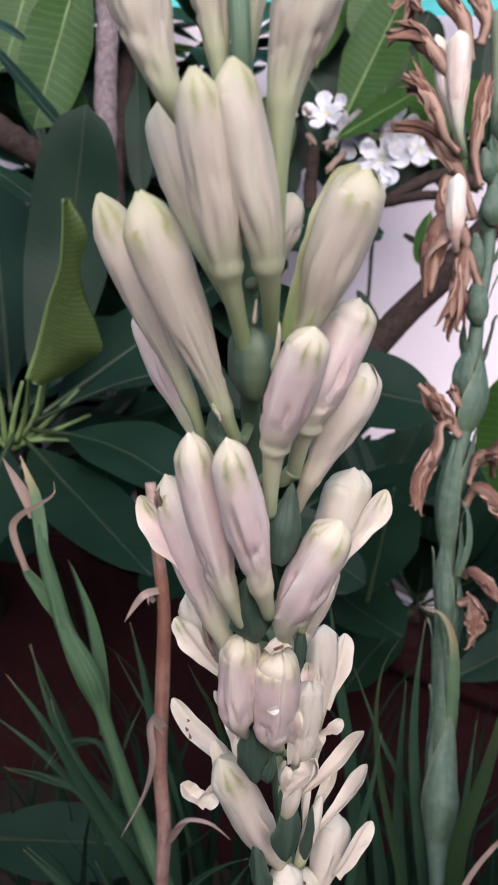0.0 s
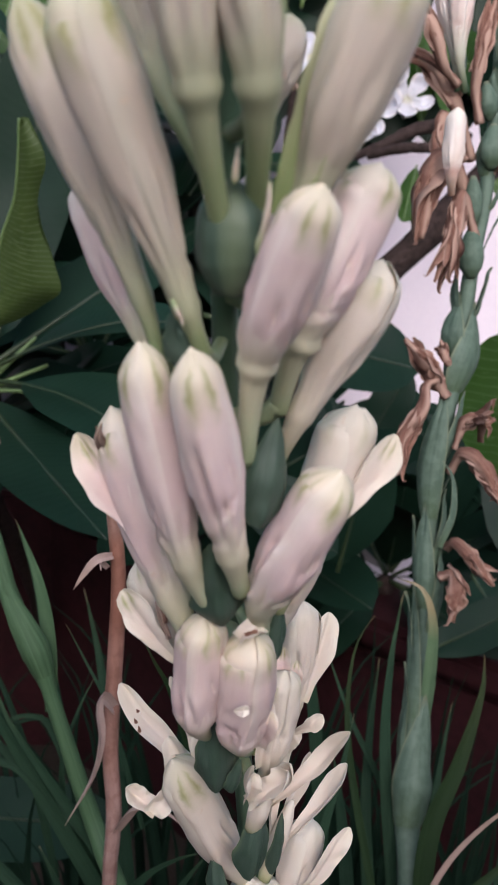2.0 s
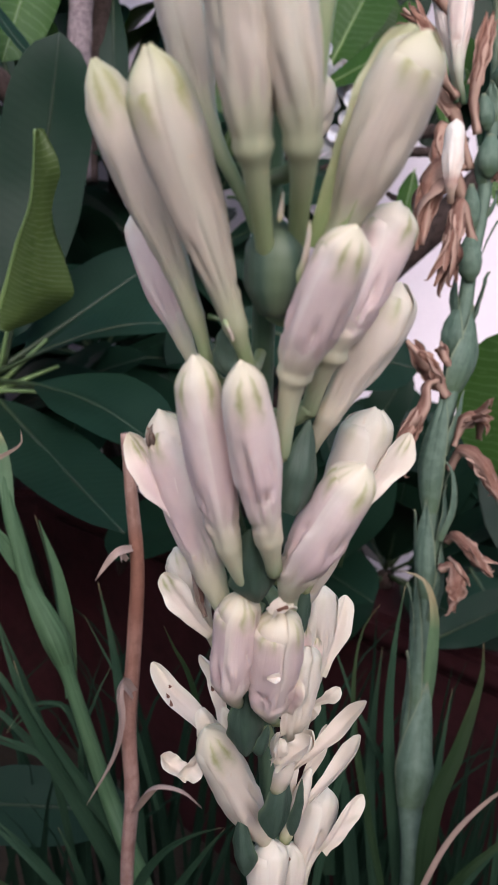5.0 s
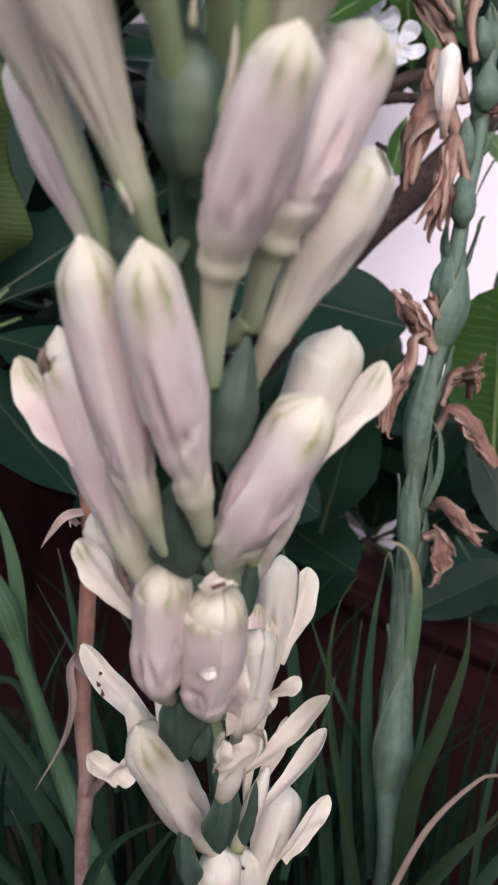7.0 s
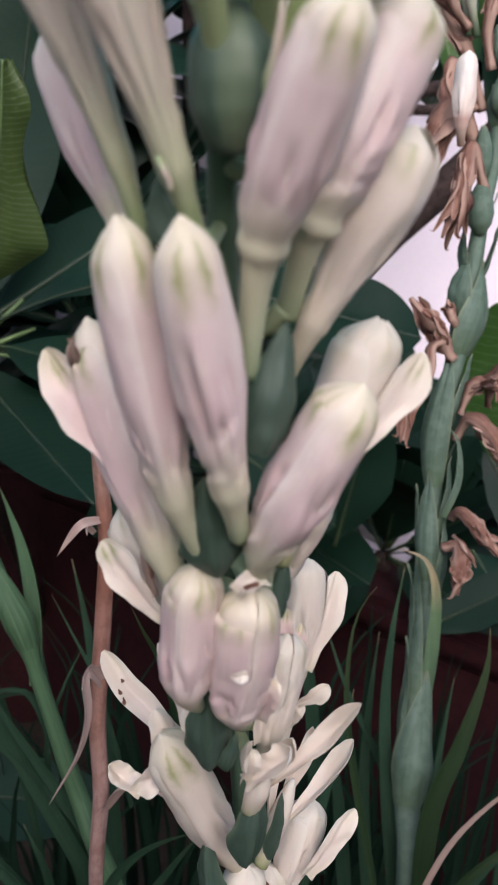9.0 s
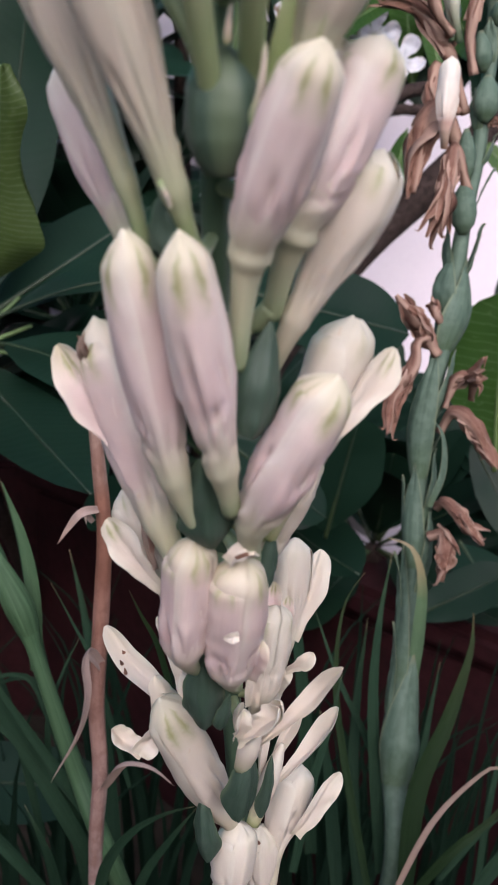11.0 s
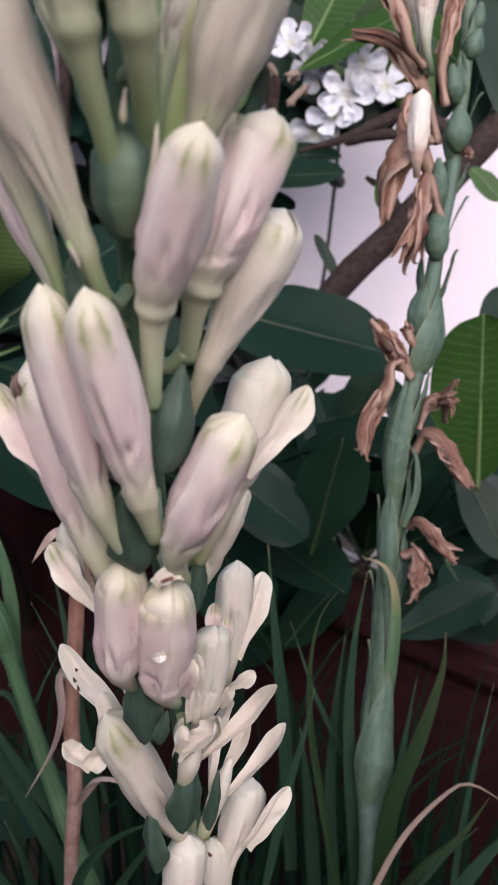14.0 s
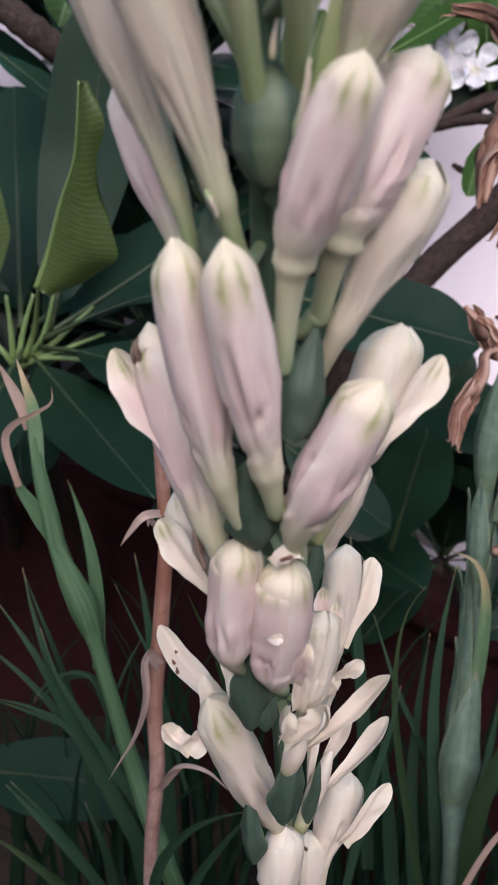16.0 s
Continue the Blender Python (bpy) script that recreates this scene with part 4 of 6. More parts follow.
bract(spike, (0.0120, 0.2260, 0.7623), (0.0136, 0.2240, 0.7894), 0.0095, (0.3, -1, 0))
bract(spike, (0.0042, 0.2360, 0.7396), (0.0022, 0.2340, 0.7635), 0.0082, (-0.4, -1, 0))
bract(spike, (0.0197, 0.2420, 0.7496), (0.0217, 0.2420, 0.7710), 0.0050, (0.6, -1, 0))


# ---- second tuberose, gone over ----
def dry_flower(parent, ctrl, r, seed=0, mat=None, petals=6, flare=1.0, name="dry_flower", label="", open_at=0.42):
    """A withered flower: a thin shrunken tube that ends in a bundle of crumpled papery strips."""
    mat = mat or M_DRY
    n = 26
    path = spline(ctrl, n)
    u = np.linspace(0, 1, n)
    prof = r * np.interp(u, [0, 0.12, open_at, open_at + 0.2, 1], [0.42, 0.34, 0.62, 0.58, 0.14])
    me = tube(name, path, prof, mat, 14, shape=lambda a, g: 1 + 0.4 * noise.noise((a * 5 + seed, math.cos(g) * 1.6, math.sin(g) * 1.6)) + 0.3 * noise.noise((a * 12 + seed, math.cos(g) * 4, math.sin(g) * 4)))
    ob = part(name, me, parent, label)
    T, A, B = frames(path)
    rng = random.Random(seed + 77)
    k0, k1 = int(n * open_at), int(n * (open_at + 1) / 2)
    for q in range(petals):
        g = 2 * math.pi * q / petals + rng.uniform(-0.3, 0.3)
        out = A[k1] * math.cos(g) + B[k1] * math.sin(g)
        end = path[-1] + out * r * rng.uniform(0.1, 1.0) * flare + T[-1] * r * rng.uniform(-1.4, 0.2)
        mid = path[k1] + out * r * rng.uniform(0.40, 0.70)
        c = [path[k0] + out * prof[k0] * 0.6, mid, end, end + T[-1] * r * 0.15 + out * r * rng.uniform(-0.5, 0.5) * flare]
        blade(ob, c, r * rng.uniform(0.9, 1.6), tuple(out), mat, fold=rng.uniform(-1.3, -0.4), name="dry_petal", twist=rng.uniform(-1.3, 1.3), n=20, crumple=rng.uniform(0.6, 1.1), thick=0.0003)
    return ob


def capsule(parent, base, tip, r, seed=0):
    """A swollen green ovary with its clasping scale."""
    path = spline([base, tip], 16)
    u = np.linspace(0, 1, 16)
    prof = r * np.interp(u, [0, 0.08, 0.2, 0.4, 0.6, 0.8, 1.0], [0.30, 0.52, 0.84, 1.0, 0.92, 0.66, 0.22])
    me = tube("seed_pod", path, prof, M_POD, 12, shape=lambda a, g: 1 + 0.08 * math.cos(3 * g + seed))
    return part("seed_pod", me, parent)


old = thing("spent_tuberose_plant", (0.125, 0.50, 0.0), "spent tuberose stalk with withered brown flowers and green pods", "flower spike")
OLD_R = [0.0060, 0.0062, 0.0068, 0.0078, 0.0094, 0.0118, 0.0092, 0.0066, 0.0056, 0.0052, 0.0052, 0.0052, 0.0060, 0.0072, 0.0056, 0.0050, 0.0048, 0.0047, 0.0047, 0.0046, 0.0045, 0.0045]
OLD = [(0.125, 0.50, 0.0), (0.12, 0.49, 0.35), (0.1255, 0.4493, 0.5236), (0.1271, 0.4705, 0.5751), (0.1279, 0.4733, 0.5816), (0.1293, 0.4806, 0.6011), (0.1322, 0.4912, 0.6216), (0.1353, 0.5001, 0.6436), (0.1381, 0.5127, 0.6787), (0.1399, 0.5244, 0.7146),
       (0.1413, 0.5363, 0.7507), (0.1430, 0.5463, 0.7877), (0.1509, 0.5579, 0.8246), (0.1577, 0.5706, 0.8615), (0.1627, 0.5784, 0.8915), (0.1662, 0.5853, 0.9178), (0.1702, 0.5912, 0.9403), (0.1742, 0.5971, 0.9628), (0.1775, 0.6065, 0.9984), (0.1809, 0.6150, 1.0302), (0.1829, 0.6261, 1.0712), (0.1834, 0.6445, 1.1383)]
OLD_PATH = spline(OLD, 220)
# Radii by height along the curve.
_s = np.concatenate([[0], np.cumsum(np.linalg.norm(np.diff(np.array(OLD), axis=0), axis=1))])
OLD_R = list(np.interp(np.linspace(0, 1, 220), _s / _s[-1], OLD_R))
part("stem", tube("stem", OLD_PATH, OLD_R, M_POD, 16, shape=lambda u, a: 1 + 0.04 * noise.noise((u * 40, math.cos(a), math.sin(a)))), old)
for k, (base, tip, r) in enumerate((
        ((0.1853, 0.6179, 1.0609), (0.1897, 0.6229, 1.0807), 0.0056), ((0.1819, 0.6136, 1.0441), (0.1890, 0.6183, 1.0637), 0.0070),
        ((0.1737, 0.6039, 1.0140), (0.1682, 0.6025, 1.0380), 0.0066), ((0.1753, 0.5952, 0.9828), (0.1758, 0.6000, 1.0118), 0.0088),
        ((0.1648, 0.5861, 0.9466), (0.1622, 0.5887, 0.9781), 0.0060), ((0.1648, 0.5788, 0.9124), (0.1632, 0.5828, 0.9454), 0.0086), ((0.1539, 0.6209, 1.0438), (0.1561, 0.6259, 1.0626), 0.006))):
    capsule(old, base, tip, r, k)
for low, high, angle, half, lift, peel in (
        (0.576, 0.651, 0.3, 1.9, 0.04, 0.0), (0.614, 0.669, -1.3, 0.5, 0.2, 0.006), (0.632, 0.718, -1.1, 1.0, 0.45, 0.005), (0.655, 0.712, -1.5, 0.6, 0.3, 0.008),
        (0.688, 0.742, 0.9, 1.0, 0.75, 0.004), (0.702, 0.768, -0.7, 1.2, 0.65, 0.002), (0.728, 0.778, 1.0, 0.9, 0.80, 0.004), (0.703, 0.760, -1.5, 0.5, 0.5, 0.006), (0.758, 0.838, -0.6, 1.3, 0.85, 0.003),
        (0.772, 0.800, 1.4, 0.5, 0.6, 0.009), (0.794, 0.840, 0.9, 0.9, 0.60, 0.003), (0.838, 0.897, 0.7, 1.4, 0.95, 0.001), (0.860, 0.900, -0.9, 1.0, 0.85, 0.002),
        (0.886, 0.916, -1.3, 0.7, 0.7, 0.006), (0.884, 0.922, 1.5, 0.8, 0.6, 0.008), (0.929, 0.957, 1.5, 0.4, 0.2, 0.008), (0.957, 0.977, 1.3, 0.9, 0.5, 0.005),
        (0.944, 0.968, -1.2, 0.7, 0.6, 0.005), (0.978, 1.002, -1.0, 0.8, 0.6, 0.005), (0.996, 1.024, 1.4, 0.5, 0.3, 0.008), (1.020, 1.046, -0.6, 0.9, 0.6, 0.005), (1.050, 1.078, 0.6, 0.9, 0.6, 0.005)):
    sheath(old, OLD_PATH, OLD_R, (0, 0, low), (0, 0, high), angle, half, lift, peel)
blade(old, [(0.1392, 0.4976, 0.6281), (0.1393, 0.4961, 0.6794), (0.1376, 0.4966, 0.7073), (0.1298, 0.4992, 0.7258), (0.1145, 0.5018, 0.7310)], 0.0080, (-0.3, -1, 0), name="sheath", label="sheath with a dry curling straw tip", mat=M_TIPPED)
blade(old, [(0.1448, 0.5218, 0.7442), (0.1514, 0.5225, 0.7678), (0.1500, 0.5256, 0.7901), (0.1434, 0.5290, 0.8004)], 0.0045, name="sheath", mat=M_SHEATH)
# Withered flowers and the last pale buds.
dry_flower(old, [(0.1651, 0.6048, 0.9885), (0.1531, 0.6099, 1.0225), (0.1289, 0.6087, 1.0489), (0.1023, 0.6072, 1.0549)], 0.0075, 1)
dry_flower(old, [(0.1612, 0.6051, 0.9883), (0.1458, 0.6143, 1.0174), (0.1411, 0.6052, 1.0017), (0.1431, 0.5995, 0.9815)], 0.0060, 2)
dry_flower(old, [(0.1624, 0.5926, 0.9621), (0.1470, 0.5952, 0.9860), (0.1346, 0.5889, 0.9785), (0.1289, 0.5779, 0.9366)], 0.0125, 4, petals=7, flare=0.4, open_at=0.3)
dry_flower(old, [(0.1652, 0.5811, 0.9400), (0.1530, 0.5784, 0.9646), (0.1471, 0.5667, 0.9392), (0.1357, 0.5597, 0.9102)], 0.0078, 5, petals=7, flare=1.8)
dry_flower(old, [(0.1491, 0.5541, 0.8369), (0.1380, 0.5539, 0.8519), (0.1290, 0.5525, 0.8630), (0.1194, 0.5563, 0.8741)], 0.0090, 6, petals=9, flare=0.6, open_at=0.25)
dry_flower(old, [(0.1524, 0.5589, 0.8554), (0.1459, 0.5564, 0.8631), (0.1430, 0.5595, 0.8738)], 0.0050, 7, petals=3)
dry_flower(old, [(0.1426, 0.5526, 0.8484), (0.1332, 0.5473, 0.8453), (0.1301, 0.5386, 0.8318), (0.1181, 0.5341, 0.8117), (0.1158, 0.5284, 0.7903)], 0.0076, 8, petals=7)
dry_flower(old, [(0.1549, 0.5447, 0.8043), (0.1605, 0.5445, 0.8239), (0.1690, 0.5390, 0.8254), (0.1729, 0.5333, 0.8249)], 0.0060, 9, petals=7, flare=3.2)
dry_flower(old, [(0.1523, 0.5409, 0.7895), (0.1573, 0.5341, 0.8040), (0.1681, 0.5263, 0.7980), (0.1824, 0.5187, 0.7745)], 0.0082, 10, petals=6)
dry_flower(old, [(0.1502, 0.5233, 0.7438), (0.1536, 0.5144, 0.7504), (0.1634, 0.5059, 0.7411), (0.1746, 0.5022, 0.7310)], 0.0076, 11, petals=6)
dry_flower(old, [(0.1445, 0.5140, 0.7274), (0.1516, 0.5091, 0.7304), (0.1515, 0.5014, 0.7212), (0.1509, 0.4971, 0.7053)], 0.0078, 12, petals=5)
dry_flower(old, [(0.1502, 0.5156, 0.7348), (0.1538, 0.5043, 0.7325), (0.1604, 0.4978, 0.7221)], 0.0030, 13, petals=2)
dry_flower(old, [(0.1652, 0.5957, 1.0108), (0.1597, 0.5954, 1.0338), (0.1631, 0.5959, 1.0602), (0.1694, 0.6017, 1.0874)], 0.0070, 14, petals=6)
dry_flower(old, [(0.1490, 0.6007, 1.0345), (0.1365, 0.5926, 1.0447), (0.1274, 0.5922, 1.0669), (0.1077, 0.5963, 1.0861)], 0.0075, 15, petals=6, flare=1.6)
dry_flower(old, [(0.1530, 0.6083, 1.0701), (0.1345, 0.6034, 1.0951), (0.1186, 0.6075, 1.1145), (0.0988, 0.6079, 1.1165)], 0.0075, 16, petals=6, flare=2.0)
dry_flower(old, [(0.1591, 0.6141, 1.0977), (0.1537, 0.6137, 1.1199), (0.1437, 0.6179, 1.1395), (0.1297, 0.6212, 1.1551)], 0.0085, 17, petals=7, flare=1.8)
dry_flower(old, [(0.1652, 0.6167, 1.1096), (0.1685, 0.6146, 1.1238), (0.1637, 0.6179, 1.1395), (0.1577, 0.6212, 1.1551)], 0.0085, 18, petals=7, flare=1.8)
dry_flower(old, [(0.1591, 0.6250, 1.1491), (0.1397, 0.6221, 1.1591), (0.1186, 0.6149, 1.1494), (0.1087, 0.6091, 1.1223)], 0.0080, 19, petals=7, flare=1.8)
dry_flower(old, [(0.1769, 0.6010, 0.9778), (0.1827, 0.5973, 0.9851), (0.1842, 0.5904, 0.9793)], 0.0035, 20, petals=4)
bud(old, (0.1511, 0.6051, 1.0313), (0.1470, 0.6045, 1.0523), (0.1325, 0.6127, 1.1152), 0.0070, 0.3, 41, 0.3, mat=M_FADED, petals=3, label="pale fading bud")
bud(old, (0.1564, 0.6051, 1.0313), (0.1477, 0.5960, 1.0509), (0.1473, 0.6038, 1.1164), 0.0080, 0.9, 42, 0.3, mat=M_FADED, split=0.5, petals=4, label="pale fading bud")
bud(old, (0.1455, 0.5760, 0.9650), (0.1430, 0.5700, 0.9747), (0.1431, 0.5740, 1.0167), 0.0066, 0.5, 43, 0.0, mat=M_CREAM, label="cream withering flower", shape=SHOULDER, crease=1.6)


# ---- third tuberose stalk, a dry stalk and the strap leaves ----
young = thing("budding_tuberose_stalk", (0.02, 0.52, 0.0), "green tuberose stalk with a swollen sheath and dry tips", "flower stalk")
YOUNG = [(0.02, 0.52, 0.0), (0.01, 0.51, 0.3), (-0.0400, 0.4204, 0.5483), (-0.0661, 0.4363, 0.6095), (-0.0822, 0.4437, 0.6573), (-0.0913, 0.4479, 0.6849), (-0.0933, 0.4486, 0.6915), (-0.0989, 0.4512, 0.7057), (-0.1078, 0.4555, 0.7222), (-0.1153, 0.4594, 0.7373), (-0.1202, 0.4634, 0.7525), (-0.1265, 0.4690, 0.7738), (-0.1316, 0.4755, 0.7982), (-0.1359, 0.4812, 0.8196)]
YOUNG_PATH = spline(YOUNG, 160)
_s = np.concatenate([[0], np.cumsum(np.linalg.norm(np.diff(np.array(YOUNG), axis=0), axis=1))])
YOUNG_R = list(np.interp(np.linspace(0, 1, 160), _s / _s[-1], [0.0055, 0.0055, 0.0055, 0.0054, 0.0044, 0.0044, 0.0055, 0.0072, 0.0060, 0.0048, 0.0042, 0.0040, 0.0034, 0.0020]))
part("stem", tube("stem", YOUNG_PATH, YOUNG_R, M_STALK, 16, shape=lambda u, a: 1 + 0.06 * noise.noise((u * 30, math.cos(a), math.sin(a)))), young)
sheath(young, YOUNG_PATH, YOUNG_R, (-0.0928, 0.4475, 0.6914), (-0.1203, 0.4638, 0.7540), 0.5, 1.5, 0.05, 0.0, mat=M_STALK)
sheath(young, YOUNG_PATH, YOUNG_R, (-0.1119, 0.4570, 0.7282), (-0.1292, 0.4731, 0.7891), 0.9, 1.3, 0.10, 0.001, mat=M_STALK)
blade(young, [(-0.0890, 0.4462, 0.6700), (-0.0935, 0.4627, 0.7091), (-0.1000, 0.4706, 0.7388), (-0.1123, 0.4785, 0.7688)], 0.0085, mat=M_STALK, name="sheath")
blade(young, [(-0.1163, 0.4620, 0.7396), (-0.1282, 0.4628, 0.7590), (-0.1361, 0.4634, 0.7698), (-0.1408, 0.4647, 0.7827)], 0.0095, name="sheath", mat=M_STALK)
blade(young, [(-0.1268, 0.4688, 0.7805), (-0.1313, 0.4760, 0.8112), (-0.1355, 0.4782, 0.8235), (-0.1423, 0.4824, 0.8397)], 0.0080, name="sheath", mat=M_TIPPED)
blade(young, [(-0.1365, 0.4618, 0.7716), (-0.1439, 0.4641, 0.7957), (-0.1390, 0.4620, 0.8065), (-0.1250, 0.4596, 0.8150), (-0.1170, 0.4614, 0.8206), (-0.1174, 0.4635, 0.8283)], 0.0046, mat=M_STRAW, name="dry_tip", label="curling dry straw tip")
blade(young, [(-0.1340, 0.4753, 0.8014), (-0.1388, 0.4776, 0.8144), (-0.1533, 0.4826, 0.8378)], 0.0070, mat=M_STRAW, name="dry_tip")

stalk = thing("dry_stalk", (-0.05, 0.43, 0.0), "dry brown flower stalk with curled papery leaves", "dry stalk")
stem(stalk, [(-0.05, 0.43, 0.0), (-0.055, 0.42, 0.35), (-0.0532, 0.4130, 0.5643), (-0.0500, 0.4130, 0.6294), (-0.0518, 0.4130, 0.6697), (-0.0488, 0.4130, 0.7251), (-0.0471, 0.4130, 0.7677), (-0.0500, 0.4130, 0.8050), (-0.0528, 0.4130, 0.8401)],
     [0.0040, 0.0040, 0.0038, 0.0042, 0.0040, 0.0036, 0.0043, 0.0041, 0.0030], mat=M_STICK)
blade(stalk, [(-0.0497, 0.4100, 0.7799), (-0.0563, 0.4000, 0.7817), (-0.0620, 0.4000, 0.7745), (-0.0672, 0.4000, 0.7660)], 0.0042, mat=M_PAPER)
blade(stalk, [(-0.0520, 0.4100, 0.7736), (-0.0549, 0.4050, 0.7787), (-0.0538, 0.4000, 0.7762)], 0.0030, mat=M_PAPER)
blade(stalk, [(-0.0493, 0.4100, 0.6955), (-0.0541, 0.4000, 0.7089), (-0.0560, 0.3950, 0.7043), (-0.0548, 0.3950, 0.6871), (-0.0592, 0.3950, 0.6654), (-0.0725, 0.3950, 0.6373)], 0.0070, (1, -0.6, 0), mat=M_PAPER, fold=0.6)
blade(stalk, [(-0.0494, 0.4100, 0.6218), (-0.0375, 0.4000, 0.6449), (-0.0223, 0.3950, 0.6473), (-0.0103, 0.3950, 0.6356)], 0.0080, (0.3, -0.6, -1), mat=M_PAPER, fold=0.5)

